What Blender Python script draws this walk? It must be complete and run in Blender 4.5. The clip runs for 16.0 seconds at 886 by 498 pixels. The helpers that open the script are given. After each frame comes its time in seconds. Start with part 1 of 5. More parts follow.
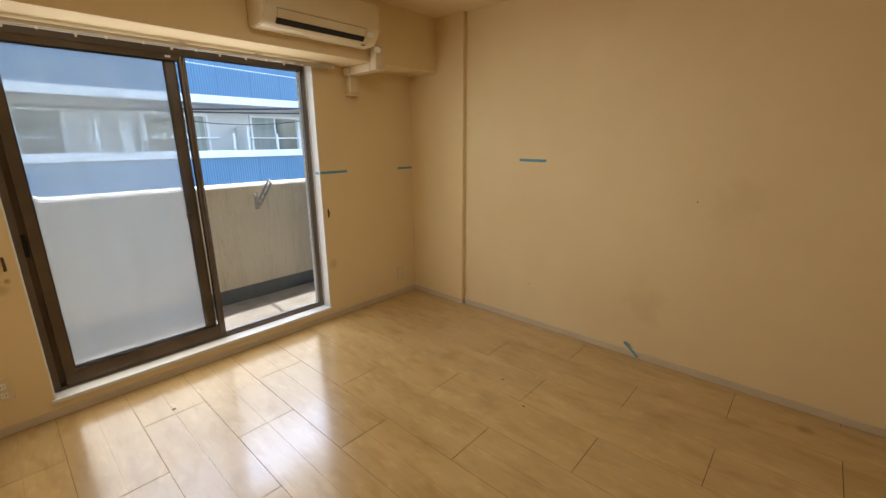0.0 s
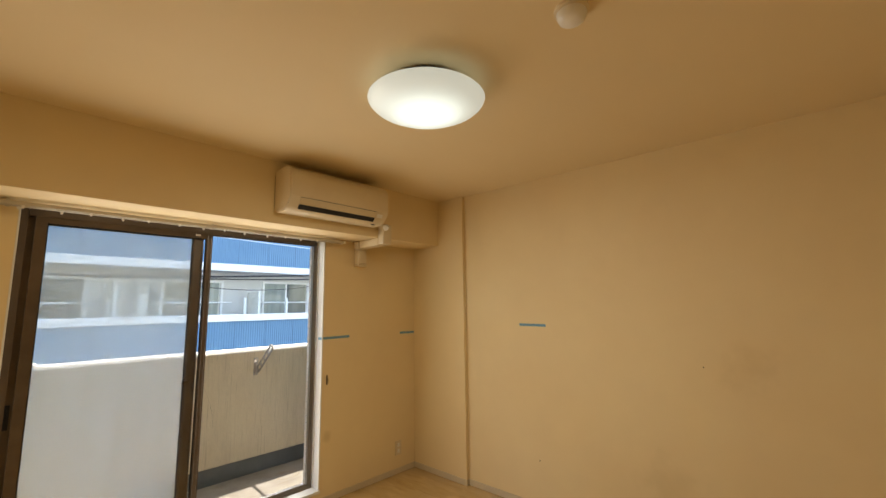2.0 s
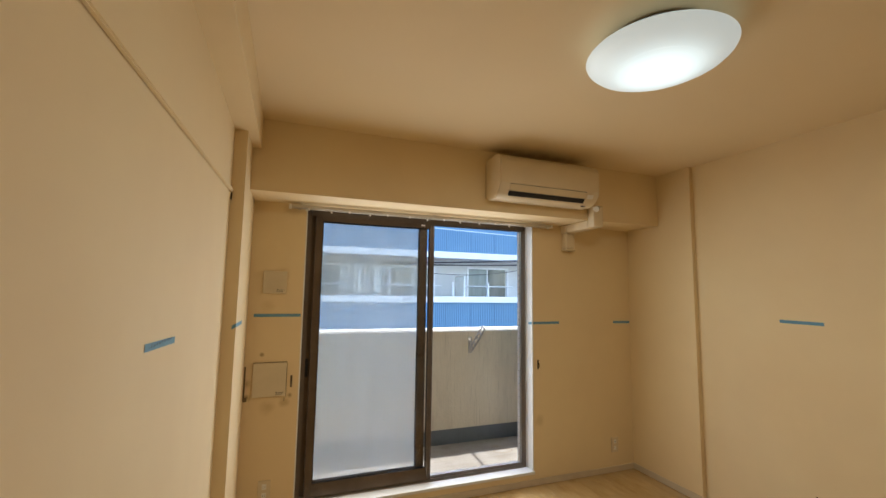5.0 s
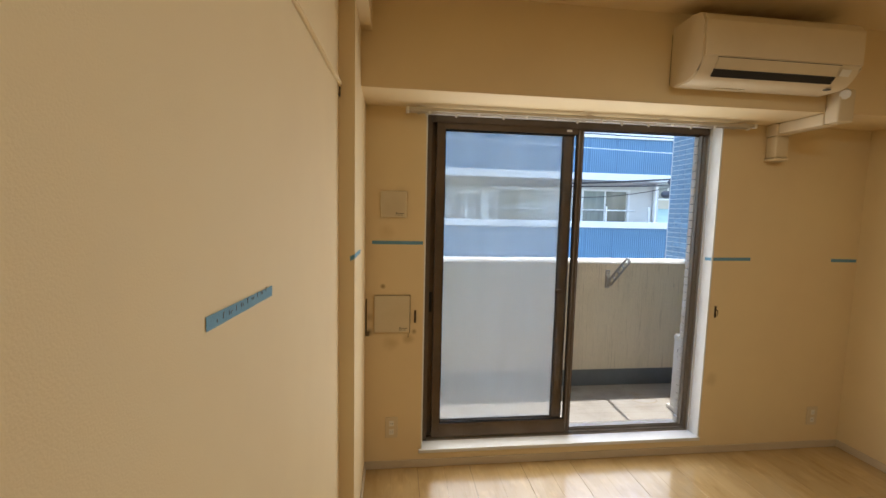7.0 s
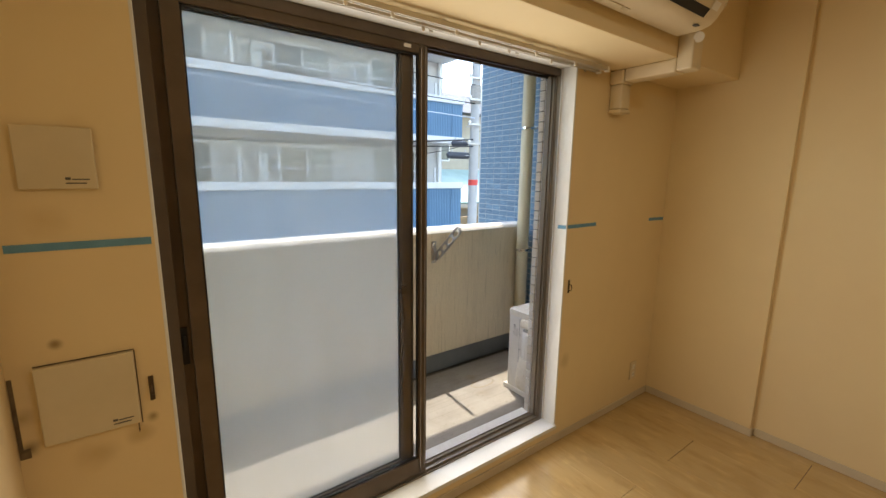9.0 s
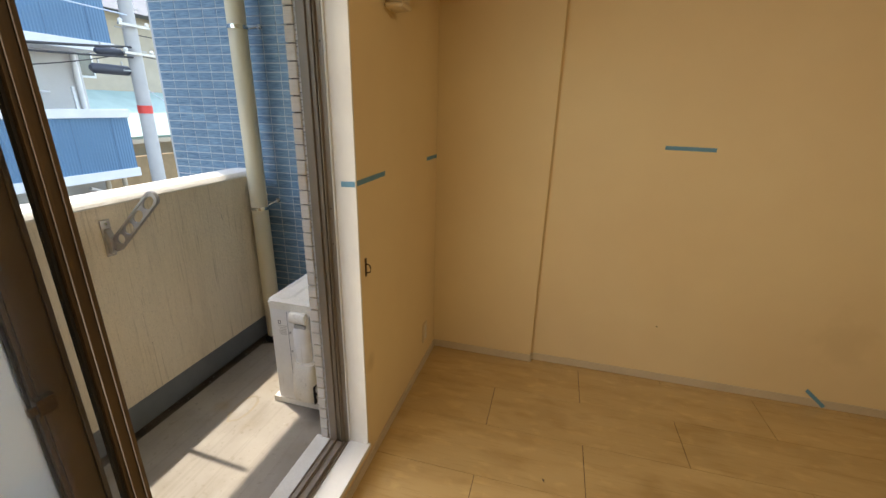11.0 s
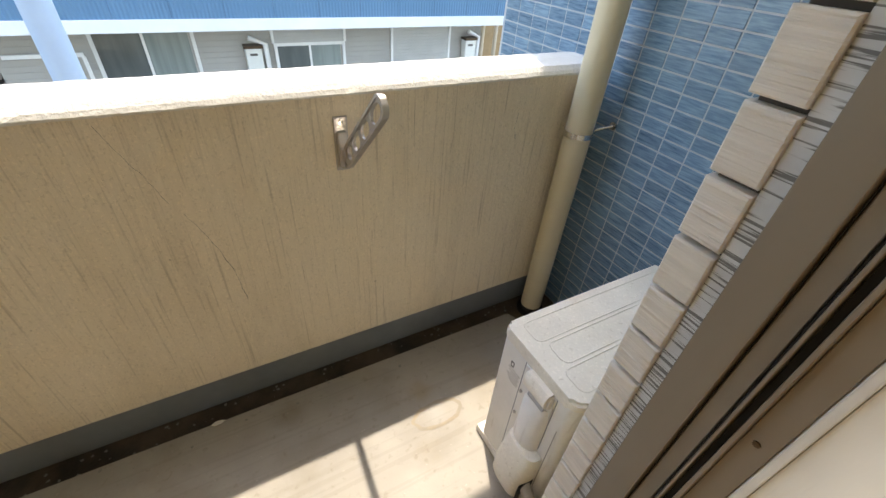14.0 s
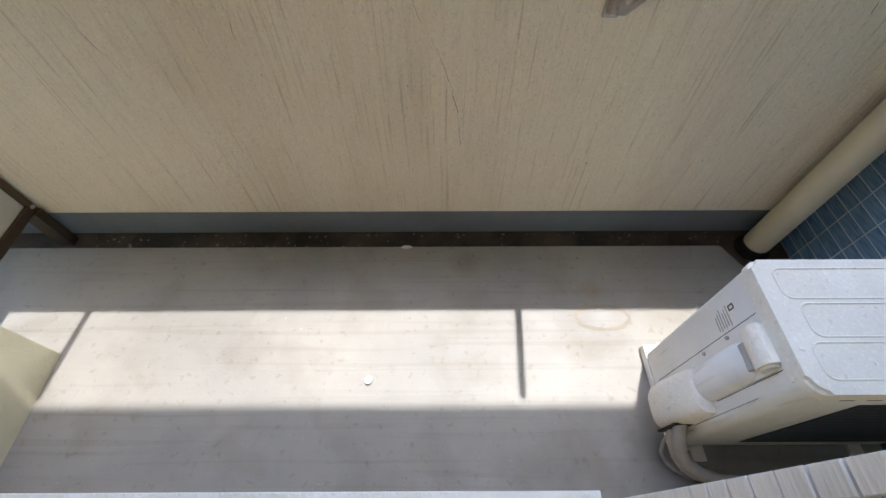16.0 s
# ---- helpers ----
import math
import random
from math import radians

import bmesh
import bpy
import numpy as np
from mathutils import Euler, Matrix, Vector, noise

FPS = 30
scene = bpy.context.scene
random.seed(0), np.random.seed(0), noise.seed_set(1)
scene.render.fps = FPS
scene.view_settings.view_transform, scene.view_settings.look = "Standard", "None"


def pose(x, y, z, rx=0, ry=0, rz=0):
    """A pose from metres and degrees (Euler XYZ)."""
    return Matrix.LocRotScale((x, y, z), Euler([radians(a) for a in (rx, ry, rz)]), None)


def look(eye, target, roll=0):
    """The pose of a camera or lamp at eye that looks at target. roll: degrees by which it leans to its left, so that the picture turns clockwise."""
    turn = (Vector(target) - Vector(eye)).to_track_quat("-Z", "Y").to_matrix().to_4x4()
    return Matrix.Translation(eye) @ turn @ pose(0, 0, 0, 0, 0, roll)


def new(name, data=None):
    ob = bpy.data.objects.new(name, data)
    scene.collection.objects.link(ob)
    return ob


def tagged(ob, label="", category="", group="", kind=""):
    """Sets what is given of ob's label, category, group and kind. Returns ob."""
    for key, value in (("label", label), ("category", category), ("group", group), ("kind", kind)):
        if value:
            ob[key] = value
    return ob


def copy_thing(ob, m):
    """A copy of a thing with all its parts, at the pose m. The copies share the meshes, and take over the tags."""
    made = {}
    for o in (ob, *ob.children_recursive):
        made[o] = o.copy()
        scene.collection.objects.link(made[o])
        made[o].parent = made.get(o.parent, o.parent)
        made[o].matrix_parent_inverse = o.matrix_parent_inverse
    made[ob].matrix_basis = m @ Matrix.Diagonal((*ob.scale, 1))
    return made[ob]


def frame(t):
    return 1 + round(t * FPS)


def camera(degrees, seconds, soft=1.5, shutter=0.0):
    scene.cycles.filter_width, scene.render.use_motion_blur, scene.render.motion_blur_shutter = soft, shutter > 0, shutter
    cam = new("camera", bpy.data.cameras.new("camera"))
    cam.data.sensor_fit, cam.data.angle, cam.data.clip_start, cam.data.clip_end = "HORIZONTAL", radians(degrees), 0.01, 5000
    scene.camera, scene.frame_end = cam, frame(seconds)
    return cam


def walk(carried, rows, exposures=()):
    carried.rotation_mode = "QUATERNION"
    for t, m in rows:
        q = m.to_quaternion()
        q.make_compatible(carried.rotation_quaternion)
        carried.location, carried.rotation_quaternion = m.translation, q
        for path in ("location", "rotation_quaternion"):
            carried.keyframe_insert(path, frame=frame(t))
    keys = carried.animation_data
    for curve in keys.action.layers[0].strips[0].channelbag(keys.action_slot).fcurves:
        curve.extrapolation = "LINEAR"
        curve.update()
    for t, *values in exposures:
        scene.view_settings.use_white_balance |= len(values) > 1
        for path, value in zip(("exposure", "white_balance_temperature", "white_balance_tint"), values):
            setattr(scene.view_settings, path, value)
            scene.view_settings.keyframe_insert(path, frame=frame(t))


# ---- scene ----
cam = camera(94.4, 16.0)
PATH = [
    (0, (-2.746, -2.884, 1.448), (-1.313, -1.582, 0.944), -0.4),
    (0.5, (-2.735, -2.899, 1.447), (-1.28, -1.56, 1.146), -0.6),
    (1, (-2.736, -2.926, 1.446), (-1.273, -1.566, 1.346), -0.7),
    (1.5, (-2.747, -2.923, 1.458), (-1.279, -1.567, 1.549), -0.6),
    (2, (-2.758, -2.933, 1.473), (-1.302, -1.589, 1.742), -0.7),
    (2.5, (-2.755, -2.949, 1.498), (-1.328, -1.609, 1.907), -0.7),
    (3, (-2.767, -2.947, 1.505), (-1.364, -1.605, 1.985), -1.1),
    (3.5, (-2.777, -2.926, 1.491), (-1.429, -1.53, 1.976), -1.3),
    (4, (-2.764, -2.87, 1.479), (-1.55, -1.336, 1.895), -1.0),
    (4.5, (-2.779, -2.838, 1.498), (-1.812, -1.116, 1.809), 0.1),
    (5, (-2.814, -2.825, 1.471), (-2.116, -0.961, 1.67), 0.9),
    (5.2, (-2.83, -2.825, 1.474), (-2.242, -0.919, 1.618), 1.3),
    (7.3, (-2.893, -2.1, 1.471), (-2.662, -0.124, 1.274), 1.3),
    (7.5, (-2.9, -2.006, 1.465), (-2.623, -0.036, 1.263), 1.5),
    (8, (-2.886, -1.749, 1.488), (-2.401, 0.173, 1.225), 1.5),
    (8.5, (-2.817, -1.529, 1.47), (-2.026, 0.284, 1.173), 1.0),
    (9, (-2.731, -1.326, 1.473), (-1.577, 0.27, 1.122), 0.7),
    (9.5, (-2.678, -1.134, 1.453), (-1.189, 0.144, 1.068), -0.0),
    (10, (-2.583, -0.945, 1.476), (-0.846, -0.067, 1.016), -0.2),
    (10.2, (-2.533, -0.879, 1.477), (-0.733, -0.157, 0.986), -0.4),
    (12.3, (-1.74, -0.339, 1.435), (0.084, 0.052, 0.715), 2.7),
    (12.5, (-1.675, -0.292, 1.428), (0.106, 0.209, 0.668), 3.3),
    (13, (-1.503, -0.138, 1.43), (0.082, 0.692, 0.536), 4.3),
    (13.5, (-1.378, -0.013, 1.406), (-0.141, 1.153, 0.352), 4.7),
    (14, (-1.291, 0.081, 1.41), (-0.466, 1.435, 0.192), 4.9),
    (14.5, (-1.3, 0.129, 1.392), (-0.839, 1.514, 0.025), 4.1),
    (15, (-1.362, 0.15, 1.363), (-1.154, 1.464, -0.131), 2.6),
    (15.5, (-1.397, 0.159, 1.343), (-1.326, 1.371, -0.246), 1.2),
    (16, (-1.399, 0.159, 1.333), (-1.396, 1.292, -0.315), -0.1),
]
EXPOSURES = [(0, 2.92, 6600, 9), (1, 2.97, 7050, 9), (2.5, 3.04, 7600, 9), (3.5, 3.03, 7850, 9), (4.2, 3.0, 7300, 9), (5, 2.92, 6400, 9),
             (8, 2.84, 6700, 9), (9.5, 2.72, 7700, 9), (10, 2.66, 7850, 10), (12.5, 2.77, 7250, 9), (13.6, 2.84, 7800, 9), (14.5, 2.92, 7150, 9), (15.1, 2.90, 6400, 9), (16, 3.02, 6100, 9)]
walk(cam, [(t, look(eye, target, roll)) for t, eye, target, roll in PATH], EXPOSURES)

# ---------------------------------------------------------------- light
def aim(direction):
    return Vector(direction).to_track_quat("Z", "Y").to_matrix().to_4x4()


SUN_WAY = Vector((0.155, 0.35, 1.0)).normalized()
world = bpy.data.worlds.new("sky")
scene.world = world
world.use_nodes = True
wn = world.node_tree.nodes
sky = wn.new("ShaderNodeTexSky")
sky.sky_type, sky.sun_disc = "NISHITA", False
sky.sun_elevation = math.asin(SUN_WAY.z)
sky.sun_rotation = math.atan2(SUN_WAY.x, SUN_WAY.y)
wn["Background"].inputs["Strength"].default_value = 0.15
world.node_tree.links.new(sky.outputs[0], wn["Background"].inputs["Color"])
sun = new("sun", bpy.data.lights.new("sun", "SUN"))
sun.data.energy, sun.data.angle, sun.data.color = 0.82, radians(0.8), (1.0, 0.95, 0.88)
sun.matrix_world = Matrix.Translation((0, 20, 30)) @ aim(SUN_WAY)
# the lamp of the ceiling light
bulb = new("lamp_disc", bpy.data.lights.new("lamp_disc", "AREA"))
bulb.data.shape, bulb.data.size, bulb.data.energy, bulb.data.color = "DISK", 0.30, 1.15, (0.96, 1.0, 0.97)
bulb.matrix_world = pose(-1.552, -1.732, 2.292)
# added lamp in the window's opening for the sky's light, to brighten the room
window_fill = new("window_fill_lamp", bpy.data.lights.new("window_fill_lamp", "AREA"))
window_fill.data.shape, window_fill.data.size, window_fill.data.size_y = "RECTANGLE", 1.56, 1.80
window_fill.data.energy, window_fill.data.color = 2.35, (1.0, 0.98, 0.94)
window_fill.matrix_world = pose(-1.870, 0.0855, 1.05, -90, 0, 0)

# ---------------------------------------------------------------- materials
def mat(name, a, b=None, rough=0.6, metal=0.0, big=2.0, stretch=(1, 1, 1), fine=0.0, fine_scale=200.0,
        mottle=0.0, mottle_scale=25.0, lot=0.0, edge=(0.35, 0.65), coat=0.0, spec=0.5, fine_stretch=(1, 1, 1), rough_var=0.08):
    """Procedural paint: two tones by large noise, fine mottling, small relief, wear in gloss, a tone for each object."""
    m = bpy.data.materials.new(name)
    m.use_nodes = True
    n, l = m.node_tree.nodes, m.node_tree.links
    p = n["Principled BSDF"]
    tc = n.new("ShaderNodeNewGeometry")

    def noise_at(scale, st, detail=4.0, rough_=0.55):
        mp = n.new("ShaderNodeMapping")
        mp.inputs["Scale"].default_value = st
        l.new(tc.outputs["Position"], mp.inputs["Vector"])
        t = n.new("ShaderNodeTexNoise")
        t.inputs["Scale"].default_value, t.inputs["Detail"].default_value = scale, detail
        t.inputs["Roughness"].default_value = rough_
        l.new(mp.outputs[0], t.inputs["Vector"])
        return t.outputs["Fac"]

    big_fac = noise_at(big, stretch)
    ramp = n.new("ShaderNodeMapRange")
    ramp.inputs["From Min"].default_value, ramp.inputs["From Max"].default_value = edge
    l.new(big_fac, ramp.inputs["Value"])
    mix = n.new("ShaderNodeMix")
    mix.data_type = "RGBA"
    mix.inputs["A"].default_value = (*a, 1)
    mix.inputs["B"].default_value = (*(b or [c * 0.9 for c in a]), 1)
    l.new(ramp.outputs[0], mix.inputs["Factor"])
    col = mix.outputs["Result"]
    if mottle or lot:
        hsv = n.new("ShaderNodeHueSaturation")
        l.new(col, hsv.inputs["Color"])
        val = n.new("ShaderNodeMath")
        val.operation = "MULTIPLY_ADD"
        val.inputs[1].default_value, val.inputs[2].default_value = 2 * mottle, 1 - mottle
        l.new(noise_at(mottle_scale, stretch), val.inputs[0])
        out = val.outputs[0]
        if lot:
            info = n.new("ShaderNodeObjectInfo")
            add = n.new("ShaderNodeMath")
            add.operation = "MULTIPLY_ADD"
            add.inputs[1].default_value = lot
            l.new(info.outputs["Random"], add.inputs[0])
            l.new(out, add.inputs[2])
            out = add.outputs[0]
        l.new(out, hsv.inputs["Value"])
        col = hsv.outputs["Color"]
    l.new(col, p.inputs["Base Color"])
    rr = n.new("ShaderNodeMapRange")
    rr.inputs["To Min"].default_value, rr.inputs["To Max"].default_value = max(0.02, rough - rough_var), min(1, rough + rough_var)
    l.new(big_fac, rr.inputs["Value"])
    l.new(rr.outputs[0], p.inputs["Roughness"])
    p.inputs["Metallic"].default_value = metal
    p.inputs["Specular IOR Level"].default_value = spec
    p.inputs["Coat Weight"].default_value = coat
    p.inputs["Coat Roughness"].default_value = 0.16
    if fine:
        bump = n.new("ShaderNodeBump")
        bump.inputs["Strength"].default_value, bump.inputs["Distance"].default_value = fine, 0.004
        l.new(noise_at(fine_scale, fine_stretch, 3.0), bump.inputs["Height"])
        l.new(bump.outputs[0], p.inputs["Normal"])
    return m


def stains_and_shade(m, spots):
    """Lays soft stains or painted shade (place, radius, colour, strength) with ragged edges over a material."""
    n, l = m.node_tree.nodes, m.node_tree.links
    p = n["Principled BSDF"]
    tc = n.new("ShaderNodeNewGeometry")
    warp = n.new("ShaderNodeTexNoise")
    warp.inputs["Scale"].default_value = 9.0
    l.new(tc.outputs["Position"], warp.inputs["Vector"])
    for place, radius, colour, strength in spots:
        d = n.new("ShaderNodeVectorMath")
        d.operation = "DISTANCE"
        l.new(tc.outputs["Position"], d.inputs[0])
        d.inputs[1].default_value = place
        w = n.new("ShaderNodeMath")
        w.operation = "MULTIPLY_ADD"
        w.inputs[1].default_value = radius * 1.6
        l.new(warp.outputs["Fac"], w.inputs[0])
        l.new(d.outputs["Value"], w.inputs[2])
        r = n.new("ShaderNodeMapRange")
        r.interpolation_type = "SMOOTHSTEP"
        r.inputs["From Min"].default_value, r.inputs["From Max"].default_value = radius * 0.8, radius * 1.9
        r.inputs["To Min"].default_value, r.inputs["To Max"].default_value = strength, 0.0
        l.new(w.outputs[0], r.inputs["Value"])
        mix = n.new("ShaderNodeMix")
        mix.data_type, mix.blend_type = "RGBA", "MULTIPLY"
        l.new(r.outputs[0], mix.inputs["Factor"])
        old = p.inputs["Base Color"].links[0].from_socket
        l.new(old, mix.inputs["A"])
        mix.inputs["B"].default_value = (*colour, 1)
        l.new(mix.outputs["Result"], p.inputs["Base Color"])
    return m


def streaks_and_shading(m, colour, amount, scale=7.0, tall=(1, 1, 0.06), lo=0.56, hi=0.74, fade=None):
    """Rain streaks and other noise drawn out by tall, also painted shading, multiplied over the colour; fade gives the
    heights between which drips and their shading die out.
    """
    n, l = m.node_tree.nodes, m.node_tree.links
    p = n["Principled BSDF"]
    tc = n.new("ShaderNodeNewGeometry")
    mp = n.new("ShaderNodeMapping")
    mp.inputs["Scale"].default_value = tall
    l.new(tc.outputs["Position"], mp.inputs["Vector"])
    t = n.new("ShaderNodeTexNoise")
    t.inputs["Scale"].default_value, t.inputs["Detail"].default_value, t.inputs["Distortion"].default_value = scale, 6.0, 0.3
    l.new(mp.outputs[0], t.inputs["Vector"])
    r = n.new("ShaderNodeMapRange")
    r.inputs["From Min"].default_value, r.inputs["From Max"].default_value = lo, hi
    r.inputs["To Max"].default_value = amount
    l.new(t.outputs["Fac"], r.inputs["Value"])
    mix = n.new("ShaderNodeMix")
    mix.data_type, mix.blend_type = "RGBA", "MULTIPLY"
    fac = r.outputs[0]
    if fade:
        xyz, f, prod = n.new("ShaderNodeSeparateXYZ"), n.new("ShaderNodeMapRange"), n.new("ShaderNodeMath")
        l.new(tc.outputs["Position"], xyz.inputs[0])
        f.inputs["From Min"].default_value, f.inputs["From Max"].default_value = fade
        l.new(xyz.outputs["Z"], f.inputs["Value"])
        prod.operation = "MULTIPLY"
        l.new(fac, prod.inputs[0])
        l.new(f.outputs[0], prod.inputs[1])
        fac = prod.outputs[0]
    l.new(fac, mix.inputs["Factor"])
    l.new(p.inputs["Base Color"].links[0].from_socket, mix.inputs["A"])
    mix.inputs["B"].default_value = (*colour, 1)
    l.new(mix.outputs["Result"], p.inputs["Base Color"])
    return m


M = {}
WALL = (0.78, 0.625, 0.365)
M["wall"] = mat("cream_wallpaper", WALL, (0.74, 0.575, 0.335), 0.75, big=0.9, fine=0.13, fine_scale=420, mottle=0.02, mottle_scale=8)
stains_and_shade(M["wall"], [((0.033, -2.60, 1.10), 0.16, (0.74, 0.68, 0.62), 0.32), ((0.033, -2.15, 0.40), 0.20, (0.85, 0.82, 0.78), 0.5),
                   ((-2.945, 0.0, 1.055), 0.016, (0.4, 0.33, 0.25), 0.9), ((-2.77, 0.0, 0.80), 0.022, (0.35, 0.28, 0.2), 0.9),
                   ((-3.02, 0.0, 0.80), 0.03, (0.25, 0.2, 0.15), 0.9), ((-0.93, 0.0, 0.47), 0.05, (0.75, 0.7, 0.62), 0.6),
                   ((-3.025, 0.0, 0.88), 0.035, (0.45, 0.36, 0.26), 0.7), ((-2.90, 0.0, 0.735), 0.05, (0.72, 0.64, 0.52), 0.6), ((-2.80, 0.0, 0.76), 0.035, (0.62, 0.53, 0.42), 0.6),
                   ((-2.93, 0.0, 1.36), 0.06, (0.82, 0.76, 0.66), 0.6), ((-2.85, 0.0, 1.56), 0.05, (0.84, 0.78, 0.68), 0.6)])
M["ceiling"] = mat("cream_ceiling_paper", (0.79, 0.63, 0.39), (0.76, 0.60, 0.36), 0.8, big=0.7, fine=0.14, fine_scale=380)
# Overlapping dark spots paint the shadow band above the air conditioner.
stains_and_shade(M["ceiling"], [((-1.53 + 0.062 * k, -0.375, 2.436), 0.075, (0.50, 0.40, 0.29), 0.42) for k in range(12)])
M["baseboard"] = mat("pale_baseboard", (0.60, 0.50, 0.36), (0.54, 0.445, 0.32), 0.5, big=4, fine=0.05)
M["white_trim"] = mat("white_painted_trim", (0.735, 0.73, 0.705), (0.685, 0.675, 0.65), 0.45, big=5, fine=0.2, fine_scale=90, fine_stretch=(1, 1, 0.15), mottle=0.02)
M["apron"] = mat("sill_apron", (0.66, 0.58, 0.46), (0.6, 0.52, 0.4), 0.55, big=5, fine=0.05)
M["wood"] = mat("pale_maple_flooring", (0.53, 0.365, 0.165), (0.44, 0.29, 0.12), 0.22, big=3.0, stretch=(2.5, 0.6, 1), fine=0.04,
                fine_scale=60, fine_stretch=(6, 0.5, 1), mottle=0.14, mottle_scale=6, lot=0.10, edge=(0.34, 0.66), rough_var=0.09, spec=0.75, coat=1.0)
M["wood"].node_tree.nodes["Principled BSDF"].inputs["Coat IOR"].default_value = 1.5
stains_and_shade(M["wood"], [((-0.78, -1.19, 0), 0.10, (0.66, 0.6, 0.52), 0.6), ((-1.04, -1.70, 0), 0.13, (0.6, 0.53, 0.45), 0.6),
                   ((-0.60, -2.45, 0), 0.16, (0.75, 0.7, 0.62), 0.5), ((-0.16, -3.04, 0), 0.05, (0.5, 0.45, 0.4), 0.6),
                   ((-1.75, -2.0, 0), 0.16, (0.8, 0.75, 0.68), 0.4), ((-0.45, -0.75, 0), 0.14, (0.75, 0.68, 0.6), 0.5)])
def patchy_gloss(m, lo, hi, scale):
    """A lacquer whose gloss changes from patch to patch."""
    n, l = m.node_tree.nodes, m.node_tree.links
    tc, t, r = n.new("ShaderNodeNewGeometry"), n.new("ShaderNodeTexNoise"), n.new("ShaderNodeMapRange")
    t.inputs["Scale"].default_value, t.inputs["Detail"].default_value, t.inputs["Distortion"].default_value = scale, 4.0, 0.8
    l.new(tc.outputs["Position"], t.inputs["Vector"])
    r.inputs["From Min"].default_value, r.inputs["From Max"].default_value = 0.36, 0.64
    r.inputs["To Min"].default_value, r.inputs["To Max"].default_value = lo, hi
    l.new(t.outputs["Fac"], r.inputs["Value"])
    l.new(r.outputs[0], n["Principled BSDF"].inputs["Coat Roughness"])


patchy_gloss(M["wood"], 0.07, 0.20, 9.0)
streaks_and_shading(M["wood"], (0.80, 0.74, 0.66), 0.6, 9.0, (1.6, 0.5, 1), 0.50, 0.68)
streaks_and_shading(M["wood"], (1.16, 1.16, 1.14), 0.7, 16.0, (1.4, 0.6, 1), 0.54, 0.68)
streaks_and_shading(M["wood"], (0.72, 0.64, 0.54), 0.35, 70.0, (1.5, 0.08, 1), 0.55, 0.72)
M["seam"] = mat("dark_floor_seam", (0.10, 0.06, 0.03), None, 0.8)
M["bronze"] = mat("bronze_aluminium", (0.135, 0.098, 0.066), (0.10, 0.072, 0.048), 0.38, 0.55, big=6, fine=0.03, mottle=0.05)
# Lighter tone of the bronze, on the side frame and floor track.
M["bronze_light"] = mat("lighter_bronze_aluminium", (0.285, 0.24, 0.19), (0.235, 0.198, 0.155), 0.42, 0.15, big=9, stretch=(1, 1, 0.2), mottle=0.05)
M["rail"] = mat("pale_aluminium_rail", (0.58, 0.53, 0.44), (0.50, 0.45, 0.37), 0.4, 0.35, big=9, mottle=0.05)
M["rubber"] = mat("black_rubber_and_gap_shade", (0.02, 0.018, 0.016), None, 0.7)
M["plastic"] = mat("yellowed_white_plastic", (0.70, 0.585, 0.40), (0.66, 0.54, 0.36), 0.4, big=3, mottle=0.02)
M["plastic_white"] = mat("white_plastic", (0.80, 0.76, 0.70), (0.76, 0.72, 0.65), 0.4, big=4)
M["plate"] = mat("cream_cover_plastic", (0.64, 0.54, 0.37), (0.60, 0.50, 0.33), 0.45, big=6, mottle=0.03)
M["dirt"] = mat("dark_dust", (0.10, 0.07, 0.04), (0.2, 0.14, 0.08), 0.95, big=40, fine=0.4)
M["black"] = mat("black_slot", (0.012, 0.01, 0.009), None, 0.7)
M["brown"] = mat("dark_brown_metal", (0.07, 0.045, 0.025), (0.1, 0.065, 0.04), 0.4, 0.6)
M["ink"] = mat("grey_print", (0.10, 0.09, 0.08), None, 0.7)
M["tape"] = mat("blue_masking_tape", (0.14, 0.32, 0.46), (0.12, 0.28, 0.40), 0.75, big=18, fine=0.2, fine_scale=250)
M["chrome"] = mat("chrome", (0.72, 0.71, 0.69), None, 0.2, 1.0, big=12)
M["alu"] = mat("cast_aluminium", (0.52, 0.495, 0.475), (0.44, 0.42, 0.40), 0.42, 0.9, big=14, fine=0.05, mottle=0.05)
M["concrete"] = mat("painted_concrete_parapet", (0.84, 0.75, 0.595), (0.79, 0.70, 0.55), 0.85, big=1.6, stretch=(1, 1, 0.5), fine=0.85, fine_scale=75, mottle=0.05, mottle_scale=45)
streaks_and_shading(M["concrete"], (0.75, 0.72, 0.67), 0.14, 85.0, (1, 1, 0.03), 0.5, 0.72)
streaks_and_shading(M["concrete"], (0.40, 0.36, 0.31), 0.42, 110.0, (1, 1, 0.06), 0.66, 0.76)
streaks_and_shading(M["concrete"], (0.32, 0.28, 0.23), 0.6, 60.0, (1, 1, 0.5), 0.72, 0.76)
# Grey drips from the coping; their fade also paints the darker shading on top.
streaks_and_shading(M["concrete"], (0.60, 0.585, 0.56), 0.4, 150.0, (1, 1, 0.03), 0.56, 0.70, (0.2, 1.04))
streaks_and_shading(M["concrete"], (0.45, 0.42, 0.37), 0.42, 130.0, (1, 1, 0.022), 0.59, 0.72)
# Light and dark speckles paint the lit and shaded sides of the stipple.
streaks_and_shading(M["concrete"], (1.22, 1.21, 1.19), 0.45, 150.0, (1, 1, 0.75), 0.57, 0.64)
streaks_and_shading(M["concrete"], (0.70, 0.68, 0.66), 0.4, 170.0, (1, 1, 0.75), 0.58, 0.65)
streaks_and_shading(M["concrete"], (0.6, 0.57, 0.52), 0.35, 7.0, (1, 1, 0.25), 0.52, 0.8)
